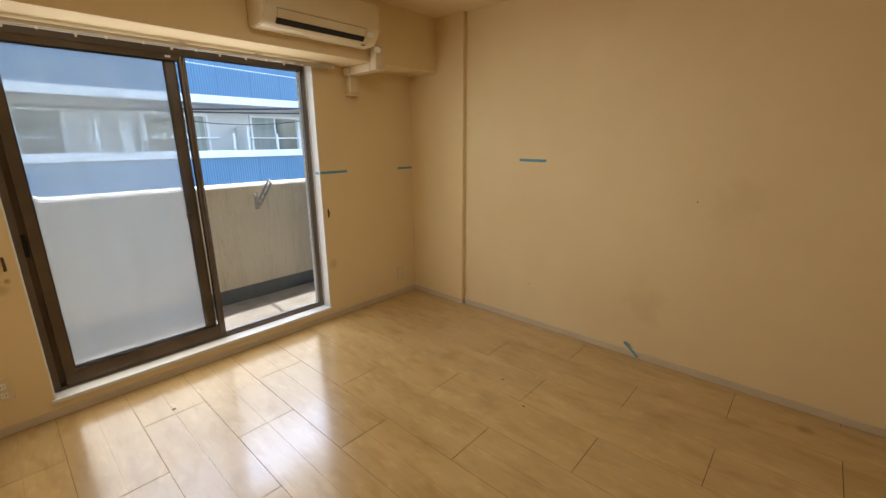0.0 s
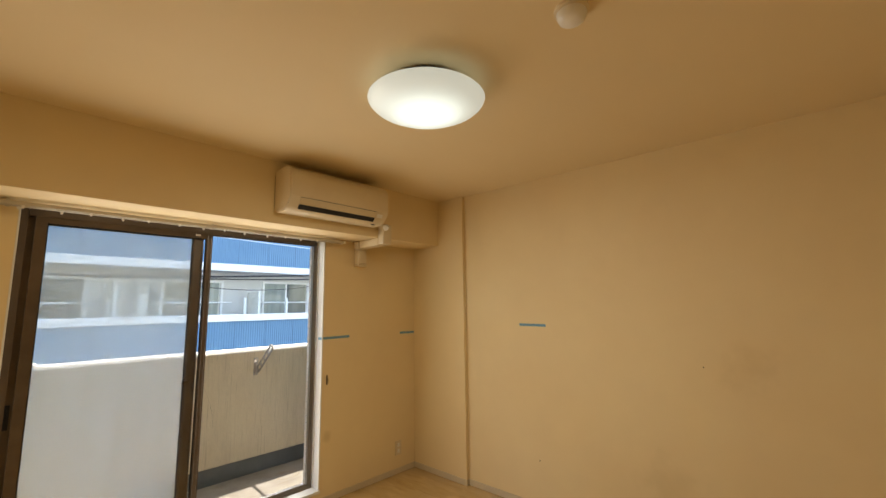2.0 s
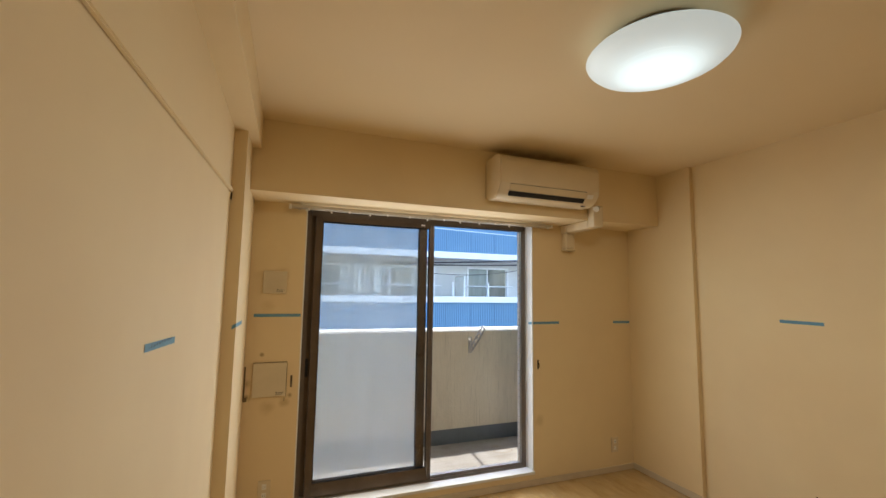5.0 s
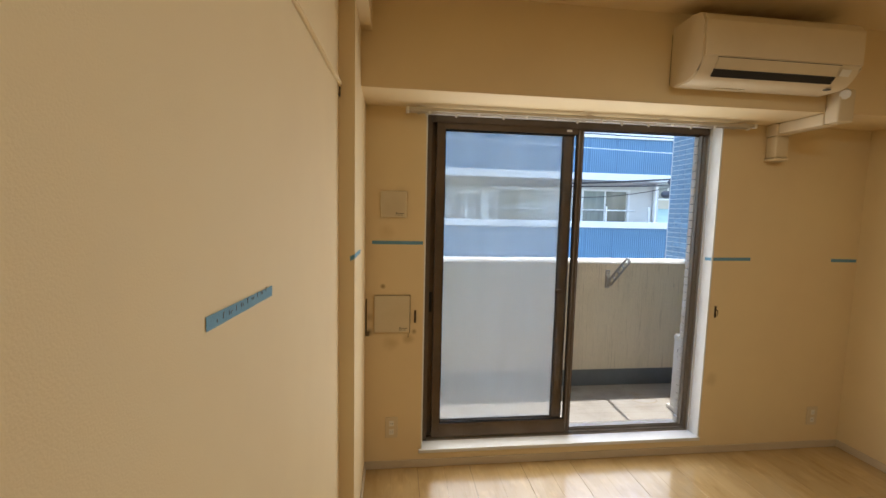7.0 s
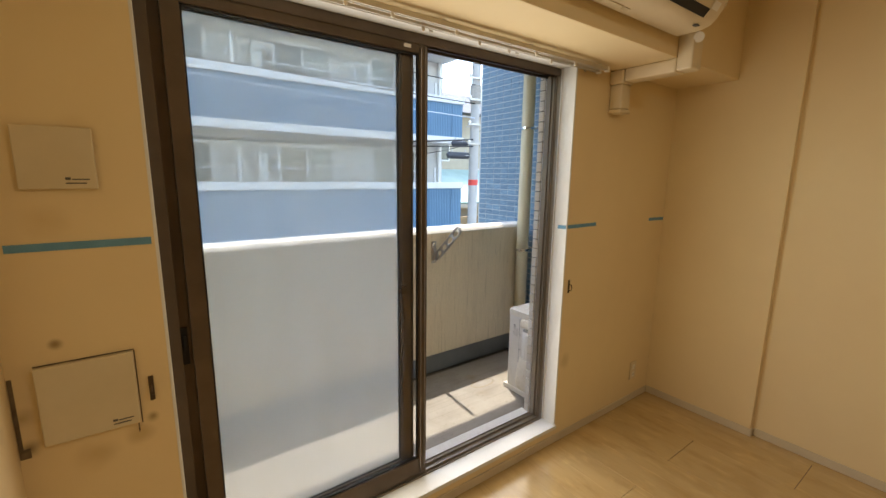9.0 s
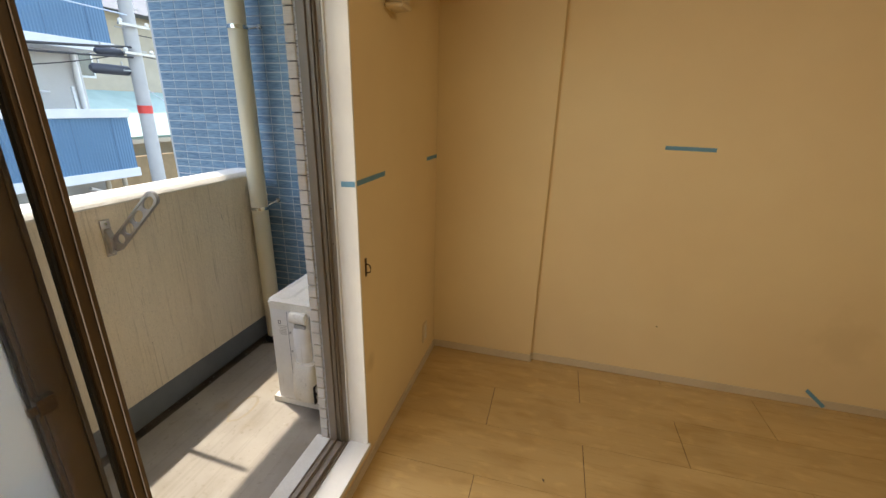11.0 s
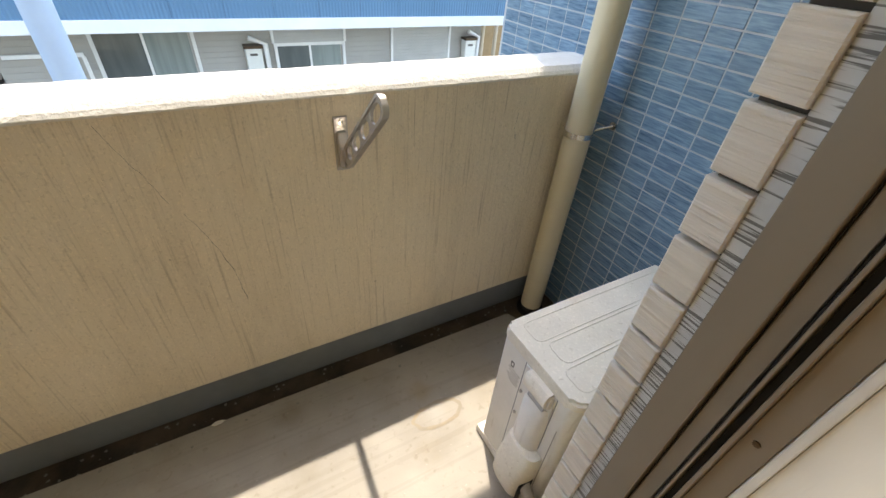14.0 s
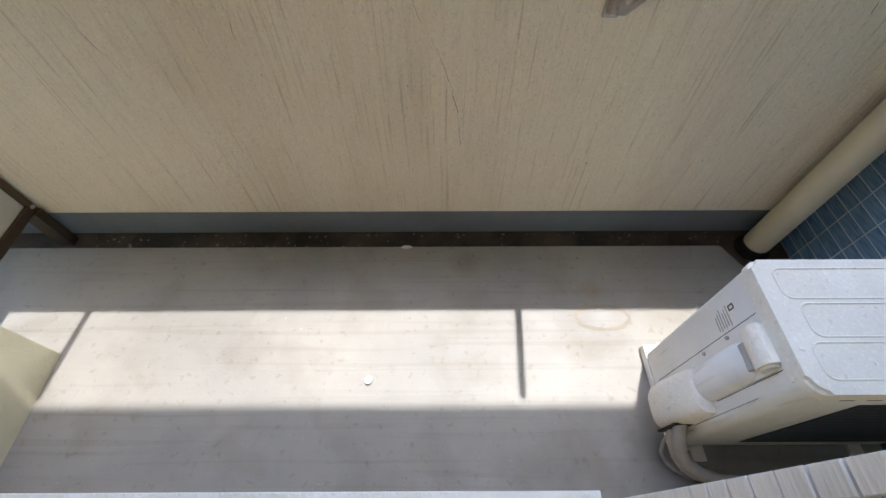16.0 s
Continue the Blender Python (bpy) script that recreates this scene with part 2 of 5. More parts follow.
M["cap"] = mat("white_rendered_coping", (0.80, 0.79, 0.75), (0.74, 0.73, 0.68), 0.8, big=12, fine=1.0, fine_scale=85, mottle=0.07, mottle_scale=60)
M["greyband"] = mat("grey_waterproof_skirting", (0.21, 0.235, 0.26), (0.175, 0.195, 0.215), 0.7, big=3, fine=0.2, mottle=0.08)
M["gutter"] = mat("dirty_wet_gutter", (0.030, 0.022, 0.015), (0.10, 0.07, 0.046), 0.36, big=7, fine=0.6, fine_scale=70, mottle=0.2, mottle_scale=30)
M["deck"] = mat("grey_balcony_sheet", (0.335, 0.31, 0.275), (0.28, 0.26, 0.235), 0.55, big=2.2, fine=0.15, fine_scale=140, mottle=0.06, mottle_scale=14)
stains_and_shade(M["deck"], [((-0.819, 0.914, -0.05), 0.07, (0.85, 0.72, 0.52), 0.6), ((-1.293, 1.044, -0.05), 0.08, (0.7, 0.66, 0.6), 0.6),
                   ((-2.209, 0.397, -0.05), 0.12, (0.8, 0.8, 0.82), 0.5),
                   ((-0.754, 0.343, -0.05), 0.13, (0.55, 0.52, 0.47), 0.7), ((-1.023, 0.311, -0.05), 0.20, (0.75, 0.72, 0.68), 0.5), ((-0.560, 0.828, -0.05), 0.16, (0.8, 0.74, 0.64), 0.5),
                   # factors above 1 paint whitish cleaned spots together with their sheen
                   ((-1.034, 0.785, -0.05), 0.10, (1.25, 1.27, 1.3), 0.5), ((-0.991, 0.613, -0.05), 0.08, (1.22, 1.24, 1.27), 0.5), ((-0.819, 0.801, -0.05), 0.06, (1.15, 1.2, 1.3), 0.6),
                   ((-0.916, 0.699, -0.05), 0.07, (0.86, 0.76, 0.6), 0.5), ((-2.370, 0.656, -0.05), 0.25, (0.88, 0.88, 0.88), 0.5)])
streaks_and_shading(M["deck"], (0.78, 0.77, 0.75), 0.45, 40.0, (0.03, 1, 1), 0.56, 0.70)
streaks_and_shading(M["deck"], (0.80, 0.78, 0.74), 0.6, 5.0, (1, 1, 1), 0.52, 0.66)
streaks_and_shading(M["deck"], (0.70, 0.66, 0.60), 0.5, 38.0, (1, 1, 1), 0.60, 0.70)
streaks_and_shading(M["deck"], (1.5, 1.5, 1.5), 0.6, 90.0, (1, 1, 1), 0.70, 0.74)
streaks_and_shading(M["deck"], (0.86, 0.85, 0.83), 0.5, 26.0, (0.02, 1, 1), 0.62, 0.64)
M["ring"] = mat("rust_ring", (0.33, 0.275, 0.205), (0.27, 0.24, 0.20), 0.7, big=20)
M["blue_tile"] = mat("blue_glazed_tile", (0.088, 0.165, 0.25), (0.18, 0.285, 0.38), 0.3, big=5.0, stretch=(1, 3.0, 34.0), fine=0.25, fine_scale=3.0,
                     fine_stretch=(1, 2, 60), mottle=0.16, mottle_scale=16, lot=0.30, edge=(0.38, 0.62))
M["grout"] = mat("pale_blue_grout", (0.54, 0.57, 0.59), (0.48, 0.505, 0.525), 0.9, big=6, mottle=0.05)
M["beige_tile"] = mat("ribbed_grey_beige_tile", (0.77, 0.735, 0.68), (0.69, 0.66, 0.61), 0.6, big=4, stretch=(1, 1, 40), fine=1.0, fine_scale=3.0,
                      fine_stretch=(1, 1, 75), mottle=0.07, mottle_scale=30, lot=0.06)
M["beige_grout"] = mat("dark_grey_grout", (0.115, 0.105, 0.095), (0.09, 0.08, 0.07), 0.9, big=20)
# Dark dashes paint the shade in the grooves of the tile ribs.
M["sealant"] = streaks_and_shading(mat("pale_blue_grey_sealant", (0.66, 0.67, 0.68), (0.58, 0.59, 0.60), 0.55, big=18, mottle=0.15, mottle_scale=60), (0.1, 0.09, 0.08), 0.8, 330.0, (0.03, 0.03, 1), 0.53, 0.58)
M["pier"] = stains_and_shade(mat("pale_yellow_pier_paint", (0.66, 0.62, 0.44), (0.60, 0.56, 0.40), 0.85, big=3, fine=0.6, fine_scale=80, mottle=0.05), [((-2.635, 0.45, 0.06), 0.09, (0.6, 0.55, 0.46), 0.6)])
M["pipe"] = mat("cream_vinyl_pipe", (0.66, 0.585, 0.42), (0.60, 0.53, 0.37), 0.45, big=4, stretch=(1, 1, 0.3), mottle=0.04)
M["ou"] = mat("weathered_ivory_sheet_metal", (0.82, 0.79, 0.74), (0.76, 0.73, 0.68), 0.5, big=5, fine=0.08, fine_scale=120, mottle=0.07, mottle_scale=22)
M["ou_top"] = mat("chalky_ivory_lid", (0.86, 0.805, 0.70), (0.78, 0.725, 0.625), 0.75, big=5, fine=0.15, fine_scale=90, mottle=0.06, mottle_scale=40)
streaks_and_shading(M["ou_top"], (0.62, 0.56, 0.47), 0.5, 70.0, (1, 1, 1), 0.62, 0.74)
streaks_and_shading(M["ou_top"], (1.12, 1.12, 1.12), 0.8, 120.0, (1, 1, 1), 0.56, 0.66)
streaks_and_shading(M["ou"], (0.66, 0.61, 0.54), 0.4, 45.0, (1, 1, 0.12), 0.60, 0.72)
M["lagging"] = mat("grey_pipe_lagging", (0.42, 0.38, 0.33), (0.33, 0.30, 0.26), 0.8, big=20, fine=0.5, fine_scale=40)
M["white_panel"] = mat("white_partition_board", (0.70, 0.70, 0.66), (0.64, 0.64, 0.6), 0.6, big=4)
# street
M["asphalt"] = mat("sun_bleached_asphalt", (0.075, 0.073, 0.07), (0.10, 0.098, 0.095), 0.9, big=0.6, fine=0.5, fine_scale=40, mottle=0.1)
M["pavement"] = mat("pale_concrete_yard", (0.25, 0.243, 0.23), (0.21, 0.203, 0.192), 0.85, big=0.8, fine=0.3, fine_scale=30)
M["blue_sheet"] = mat("blue_corrugated_sheet", (0.085, 0.195, 0.315), (0.075, 0.175, 0.285), 0.5, big=0.7, mottle=0.04)
M["blue_joint"] = mat("dark_blue_joint_strip", (0.06, 0.14, 0.24), None, 0.5)
M["ledge"] = mat("white_ledge_paint", (0.74, 0.74, 0.73), (0.68, 0.68, 0.67), 0.65, big=1.5, mottle=0.03)
# Ground-floor siding is set darker than the upper wall.
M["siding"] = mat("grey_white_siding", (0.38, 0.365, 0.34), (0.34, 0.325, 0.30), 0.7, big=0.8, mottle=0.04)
M["upper_wall"] = mat("off_white_upper_wall", (0.60, 0.59, 0.565), (0.54, 0.53, 0.51), 0.7, big=0.8, mottle=0.04)
M["shutter"] = mat("grey_shutter_and_grip_shade", (0.44, 0.435, 0.42), (0.39, 0.385, 0.37), 0.5, big=1.5)
M["white_frame"] = mat("white_window_frame", (0.74, 0.74, 0.73), None, 0.5)
M["dark_room"] = mat("dim_glazed_pane", (0.07, 0.082, 0.082), (0.12, 0.135, 0.13), 0.12, big=0.9, stretch=(2.5, 1, 0.4))
M["pale_pane"] = mat("curtained_pane", (0.24, 0.275, 0.265), (0.17, 0.20, 0.195), 0.15, big=1.6, stretch=(5, 1, 0.3))
M["pole"] = mat("grey_concrete_pole", (0.48, 0.465, 0.44), (0.42, 0.405, 0.385), 0.8, big=2, fine=0.2)
M["bluepole"] = mat("pale_blue_steel_pole", (0.36, 0.46, 0.58), (0.33, 0.42, 0.54), 0.55, big=2)
M["cable"] = mat("black_cable", (0.025, 0.026, 0.03), None, 0.6)
M["cable_pale"] = mat("pale_cable", (0.55, 0.62, 0.70), None, 0.6)
M["closure"] = mat("dark_closure_and_gap_shade", (0.055, 0.06, 0.075), None, 0.5)
M["red"] = mat("red_reflector_band", (0.72, 0.06, 0.045), None, 0.5)
M["stucco"] = mat("beige_house_render", (0.47, 0.40, 0.30), (0.42, 0.355, 0.265), 0.85, big=1.5, fine=0.2)
M["green_roof"] = mat("pale_green_metal_roof", (0.36, 0.49, 0.45), (0.30, 0.42, 0.385), 0.5, big=1.2)
M["roof_dark"] = mat("weathered_roof_slate", (0.14, 0.145, 0.15), None, 0.7)
M["brickwall"] = mat("ochre_garden_wall", (0.30, 0.20, 0.10), (0.24, 0.16, 0.08), 0.85, big=3)
M["car"] = mat("dark_blue_car_paint", (0.018, 0.028, 0.055), None, 0.2, 0.3, coat=1.0)
M["carglass"] = mat("tinted_windscreen", (0.02, 0.025, 0.028), None, 0.05)
M["lens"] = mat("headlight_lens", (0.7, 0.72, 0.74), None, 0.1)
M["yellow"] = mat("yellow_number_plate", (0.80, 0.56, 0.02), None, 0.5)
M["tyre"] = mat("black_tyre", (0.02, 0.02, 0.02), None, 0.8)


def glass_material(name, lo, hi):
    m = bpy.data.materials.new(name)
    m.use_nodes = True
    n, l = m.node_tree.nodes, m.node_tree.links
    n.remove(n["Principled BSDF"])
    clear, gloss, dust, thin = (n.new("ShaderNodeBsdf" + k) for k in ("Transparent", "Glossy", "Diffuse", "Translucent"))
    clear.inputs["Color"].default_value = (0.985, 0.99, 0.99, 1)
    gloss.inputs["Roughness"].default_value = 0.02
    dust.inputs["Color"].default_value = thin.inputs["Color"].default_value = (0.95, 0.935, 0.86, 1)
    fres = n.new("ShaderNodeFresnel")
    fres.inputs["IOR"].default_value = 1.08
    tc, t, r = n.new("ShaderNodeNewGeometry"), n.new("ShaderNodeTexNoise"), n.new("ShaderNodeMapRange")
    t.inputs["Scale"].default_value, t.inputs["Detail"].default_value = 1.6, 4
    runs = n.new("ShaderNodeMapping")
    runs.inputs["Scale"].default_value = (4.0, 1.0, 0.5)
    l.new(tc.outputs["Position"], runs.inputs["Vector"])
    l.new(runs.outputs[0], t.inputs["Vector"])
    r.inputs["To Min"].default_value, r.inputs["To Max"].default_value = lo, hi
    l.new(t.outputs["Fac"], r.inputs["Value"])
    film, haze, top = (n.new("ShaderNodeMixShader") for _ in range(3))
    film.inputs[0].default_value = 0.85
    l.new(dust.outputs[0], film.inputs[1]); l.new(thin.outputs[0], film.inputs[2])
    l.new(r.outputs[0], haze.inputs[0])
    l.new(clear.outputs[0], haze.inputs[1]); l.new(film.outputs[0], haze.inputs[2])
    l.new(fres.outputs[0], top.inputs[0])
    l.new(haze.outputs[0], top.inputs[1]); l.new(gloss.outputs[0], top.inputs[2])
    l.new(top.outputs[0], n["Material Output"].inputs["Surface"])
    return m


def lit_material(name, colour, strength):
    m = bpy.data.materials.new(name)
    m.use_nodes = True
    p = m.node_tree.nodes["Principled BSDF"]
    p.inputs["Base Color"].default_value = (0.8, 0.8, 0.78, 1)
    p.inputs["Emission Color"].default_value, p.inputs["Emission Strength"].default_value = (*colour, 1), strength
    p.inputs["Roughness"].default_value = 0.35
    return m


M["glass"] = glass_material("dusty_window_glass", 0.25, 0.37)
M["glass_clean"] = glass_material("cleaner_window_glass", 0.015, 0.04)
def opal_shade(cx, cy):
    """Opal acrylic over a ring of lamps: brightest round the middle, dimmer towards the rim."""
    m = lit_material("lit_opal_acrylic", (0.74, 0.94, 1.0), 0.1)
    n, l = m.node_tree.nodes, m.node_tree.links
    tc, d, r = n.new("ShaderNodeNewGeometry"), n.new("ShaderNodeVectorMath"), n.new("ShaderNodeMapRange")
    d.operation = "DISTANCE"
    d.inputs[1].default_value = (cx, cy, 2.31)
    l.new(tc.outputs["Position"], d.inputs[0])
    r.interpolation_type = "SMOOTHSTEP"
    r.inputs["From Min"].default_value, r.inputs["From Max"].default_value = 0.06, 0.225
    r.inputs["To Min"].default_value, r.inputs["To Max"].default_value = 0.14, 0.052
    l.new(d.outputs["Value"], r.inputs["Value"])
    l.new(r.outputs[0], n["Principled BSDF"].inputs["Emission Strength"])
    return m


M["lit"] = opal_shade(-1.552, -1.732)


# ---------------------------------------------------------------- mesh helpers
def mesh_object(name, bm, material, parent=None, smooth=False):
    me = bpy.data.meshes.new(name)
    bmesh.ops.recalc_face_normals(bm, faces=bm.faces)
    if smooth:
        for f in bm.faces:
            f.smooth = True
    bm.to_mesh(me)
    bm.free()
    for mm in (material if isinstance(material, (list, tuple)) else [material]):
        me.materials.append(mm)
    if smooth:
        me.set_sharp_from_angle(angle=radians(40))
    ob = new(name, me)
    if parent:
        ob.parent = parent
    return ob


def part(name, bm, material, parent, label="", smooth=False):
    ob = mesh_object(name, bm, material, parent, smooth)
    return tagged(ob, label) if label else ob


def thing(name, label, category, place=(0, 0, 0), group="", kind=""):
    ob = new(name)
    ob.empty_display_size = 0.1
    ob.location = place
    return tagged(ob, label, category, group, kind)


def box(x0, y0, z0, x1, y1, z1, bevel=0.0, seg=2, bm=None):
    own = bm is None
    bm = bm or bmesh.new()
    vs = [bm.verts.new((x, y, z)) for x in (x0, x1) for y in (y0, y1) for z in (z0, z1)]
    fs = [bm.faces.new([vs[i] for i in f]) for f in ((0, 1, 3, 2), (4, 6, 7, 5), (0, 4, 5, 1), (2, 3, 7, 6), (0, 2, 6, 4), (1, 5, 7, 3))]
    if bevel:
        es = list({e for f in fs for e in f.edges})
        bmesh.ops.bevel(bm, geom=es, offset=bevel, segments=seg, affect="EDGES", profile=0.6)
    return bm


def boxes(*rows, bevel=0.0):
    bm = bmesh.new()
    for r in rows:
        box(*r, bevel=bevel, bm=bm)
    return bm


def tube(points, radius, n=12, bm=None, closed=False):
    """A round tube along a line of points."""
    bm = bm or bmesh.new()
    pts = [Vector(p) for p in points]
    rings = []
    for i, p in enumerate(pts):
        d = (pts[min(i + 1, len(pts) - 1)] - pts[max(i - 1, 0)]).normalized()
        q = d.to_track_quat("Z", "X")
        r = radius[i] if isinstance(radius, (list, tuple)) else radius
        rings.append([bm.verts.new(p + q @ Vector((r * math.cos(2 * math.pi * k / n), r * math.sin(2 * math.pi * k / n), 0))) for k in range(n)])
    for a, b in zip(rings, rings[1:]):
        for k in range(n):
            bm.faces.new((a[k], a[(k + 1) % n], b[(k + 1) % n], b[k]))
    bm.faces.new(rings[0][::-1])
    bm.faces.new(rings[-1])
    return bm


def lathe(profile, centre, n=48, bm=None):
    """A turned body: (radius, height) pairs about a vertical axis."""
    bm = bm or bmesh.new()
    cx, cy, cz = centre
    rings = []
    for r, z in profile:
        rings.append([bm.verts.new((cx + max(r, 1e-4) * math.cos(2 * math.pi * k / n), cy + max(r, 1e-4) * math.sin(2 * math.pi * k / n), cz + z)) for k in range(n)])
    for a, b in zip(rings, rings[1:]):
        for k in range(n):
            bm.faces.new((a[k], a[(k + 1) % n], b[(k + 1) % n], b[k]))
    bm.faces.new(rings[0][::-1])
    bm.faces.new(rings[-1])
    return bm


def prism(outline, x0, x1, axis="x", bevel=0.0, bm=None):
    """An outline of (u, v) pairs drawn out along an axis from x0 to x1; u, v are the other two axes in order."""
    bm = bm or bmesh.new()
    put = {"x": lambda s, u, v: (s, u, v), "y": lambda s, u, v: (u, s, v), "z": lambda s, u, v: (u, v, s)}[axis]
    a = [bm.verts.new(put(x0, u, v)) for u, v in outline]
    b = [bm.verts.new(put(x1, u, v)) for u, v in outline]
    k = len(outline)
    fs = [bm.faces.new(a), bm.faces.new(b[::-1])]
    fs += [bm.faces.new((a[i], b[i], b[(i + 1) % k], a[(i + 1) % k])) for i in range(k)]
    if bevel:
        bmesh.ops.bevel(bm, geom=list({e for f in fs[:2] for e in f.edges}), offset=bevel, segments=2, affect="EDGES")
    return bm


def structure(name, bm, material, label, category):
    return tagged(mesh_object(name, bm, material), label, category, kind="structure")

# ---------------------------------------------------------------- room shell
WX0, WX1 = -3.04, 0.0          # faces of the two corner columns
LW, RW, BACK, CEIL = -3.10, 0.033, -3.70, 2.436
OX0, OX1, OZ0, OZ1 = -2.722, -0.987, 0.085, 2.010   # window opening

structure("wall_window", boxes((-6.0, 0, -0.3, OX0, 0.215, 2.9), (OX1, 0, -0.3, 0.05, 0.215, 2.9), (OX0, 0, -0.3, OX1, 0.215, OZ0),
          (OX0, 0, OZ1, OX1, 0.215, 2.9)), M["wall"], "cream wallpapered wall round the balcony window", "wall")
structure("wall_right", box(RW, BACK, -0.2, 0.25, -0.622, 2.7), M["wall"], "cream textured wallpaper wall with a faint smudge", "wall")
structure("wall_left", box(-3.35, BACK, -0.2, LW, -0.60, 2.7), M["wall"], "cream textured wallpaper wall with a picture rail", "wall")
structure("wall_back", box(-3.35, BACK - 0.15, -0.2, 0.25, BACK, 2.7), M["wall"], "plain cream wallpapered wall", "wall")
structure("column_right", box(WX1, -0.622, -0.2, 0.25, 0.0, 2.7), M["wall"], "slightly projecting corner column in cream wallpaper", "column")
structure("column_left", box(-3.35, -0.60, -0.2, WX0, 0.0, 2.7), M["wall"], "slightly projecting corner column in cream wallpaper", "column")
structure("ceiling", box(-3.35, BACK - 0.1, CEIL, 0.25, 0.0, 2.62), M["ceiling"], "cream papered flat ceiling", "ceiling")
structure("beam_window", box(WX0 - 0.002, -0.328, 2.016, WX1 + 0.002, 0.0, CEIL + 0.01, bevel=0.003), M["wall"], "boxed beam over the balcony window in cream wallpaper", "beam")
structure("beam_left", box(LW - 0.01, BACK, 2.255, -2.992, -0.327, CEIL + 0.01, bevel=0.003), M["wall"], "shallow boxed beam along the ceiling edge", "beam")


def baseboard(rows):
    bm = bmesh.new()
    for r in rows:
        box(*r, bevel=0.002, seg=1, bm=bm)
    return bm


structure("baseboard", baseboard([(WX0, -0.009, 0.0, WX1 - 0.009, -0.0005, 0.046), (WX1 - 0.009, -0.63, 0.0, WX1 - 0.0005, -0.001, 0.046),
          (WX1 - 0.002, -0.631, 0.0, RW - 0.009, -0.6225, 0.046), (RW - 0.009, BACK, 0.0, RW - 0.0005, -0.6315, 0.046),
          (LW + 0.0005, BACK, 0.0, LW + 0.009, -0.61, 0.046), (WX0 + 0.0005, -0.608, 0.0, WX0 + 0.009, -0.0095, 0.046)]),
          M["baseboard"], "pale grey-beige vinyl baseboard round the floor", "baseboard")
structure("picture_rail", prism([(-0.605, 1.932), (-0.605, 1.950), (BACK, 1.798), (BACK, 1.780)], LW - 0.001, LW + 0.012, "x", 0.003), M["wall"], "thin cream rail moulding along the wall", "trim")

# window lining
structure("window_sill", box(OX0 - 0.012, -0.012, OZ0, OX1 + 0.004, 0.083, 0.106, bevel=0.003), M["white_trim"], "white painted wooden window sill", "sill")
structure("window_jamb", boxes((OX1 - 0.008, -0.003, 0.106, OX1 + 0.001, 0.076, OZ1), (OX1 - 0.014, 0.0765, 0.106, OX1 + 0.001, 0.0835, OZ1), bevel=0.0015), M["white_trim"], "white painted wooden window jamb", "trim")
structure("window_jamb", box(OX0 - 0.001, 0.0005, 0.106, OX0 + 0.008, 0.083, OZ1, bevel=0.0015), M["white_trim"], "white painted wooden window jamb", "trim")
structure("window_head", box(OX0 + 0.008, -0.002, 2.001, OX1 - 0.014, 0.083, OZ1 + 0.002, bevel=0.0015), M["white_trim"], "white painted head lining of the window", "trim")
structure("outer_sill", box(OX0, 0.168, OZ0 - 0.01, OX1 - 0.001, 0.245, 0.092, bevel=0.004), M["cap"], "pale outer sill under the sliding door", "sill")

# ---------------------------------------------------------------- sliding window
win = thing("window_1", "bronze aluminium sliding balcony door pushed open", "window", (-1.86, 0.1, 0.09), kind="structure")
FX0, FX1, FZ0, FZ1 = OX0 + 0.008, OX1 - 0.008, 0.092, 2.001


def wpart(name, bm, material, label="", parent=None):
    ob = part(name, bm, material, parent or win, label)
    ob.matrix_parent_inverse = Matrix.Identity(4)
    ob.location = -Vector(win.location) if parent is None else (0, 0, 0)
    return ob


def jamb(x, s, profile):
    """A jamb profile of (start, end, reach) across the wall; s is the way towards the opening."""
    bm = bmesh.new()
    for a, b, d in profile:
        box(min(x, x + s * d), a, FZ0, max(x, x + s * d), b - 0.0004, FZ1, bevel=0.0006, seg=1, bm=bm)
    return bm


wpart("window_frame", jamb(FX1, -1, ((0.084, 0.104, 0.0055), (0.104, 0.108, 0.015), (0.108, 0.114, 0.0015), (0.114, 0.117, 0.015), (0.117, 0.120, 0.003),
                                     (0.120, 0.134, 0.007), (0.134, 0.136, 0.003), (0.136, 0.1665, 0.014))), M["bronze_light"], "lighter bronze side frame with sliding tracks")
wpart("window_frame", jamb(FX0, 1, ((0.084, 0.0868, 0.030), (0.0868, 0.1155, 0.012), (0.1155, 0.1235, 0.030), (0.1235, 0.1525, 0.012), (0.1525, 0.1665, 0.030))), M["bronze"])
wpart("window_frame", boxes((FX0 + 0.032, 0.0835, 1.965, FX1 - 0.0155, 0.0855, FZ1), (FX0 + 0.032, 0.0855, 1.980, FX1 - 0.0155, 0.1665, FZ1),
                            (FX0 + 0.032, 0.116, 1.966, FX1 - 0.0155, 0.122, 1.980), (FX0 + 0.032, 0.156, 1.966, FX1 - 0.0155, 0.166, 1.980)), M["bronze"])
wpart("window_track", boxes((FX0 + 0.032, 0.0835, FZ0, FX1 - 0.0155, 0.1665, 0.104), (FX0 + 0.032, 0.0835, 0.104, FX1 - 0.0155, 0.0865, 0.112),
                            (FX0 + 0.032, 0.099, 0.104, FX1 - 0.0155, 0.102, 0.117), (FX0 + 0.032, 0.136, 0.104, FX1 - 0.0155, 0.139, 0.116),
                            (FX0 + 0.032, 0.1635, 0.104, FX1 - 0.0155, 0.1665, 0.110)), M["bronze_light"], "lighter bronze floor track")
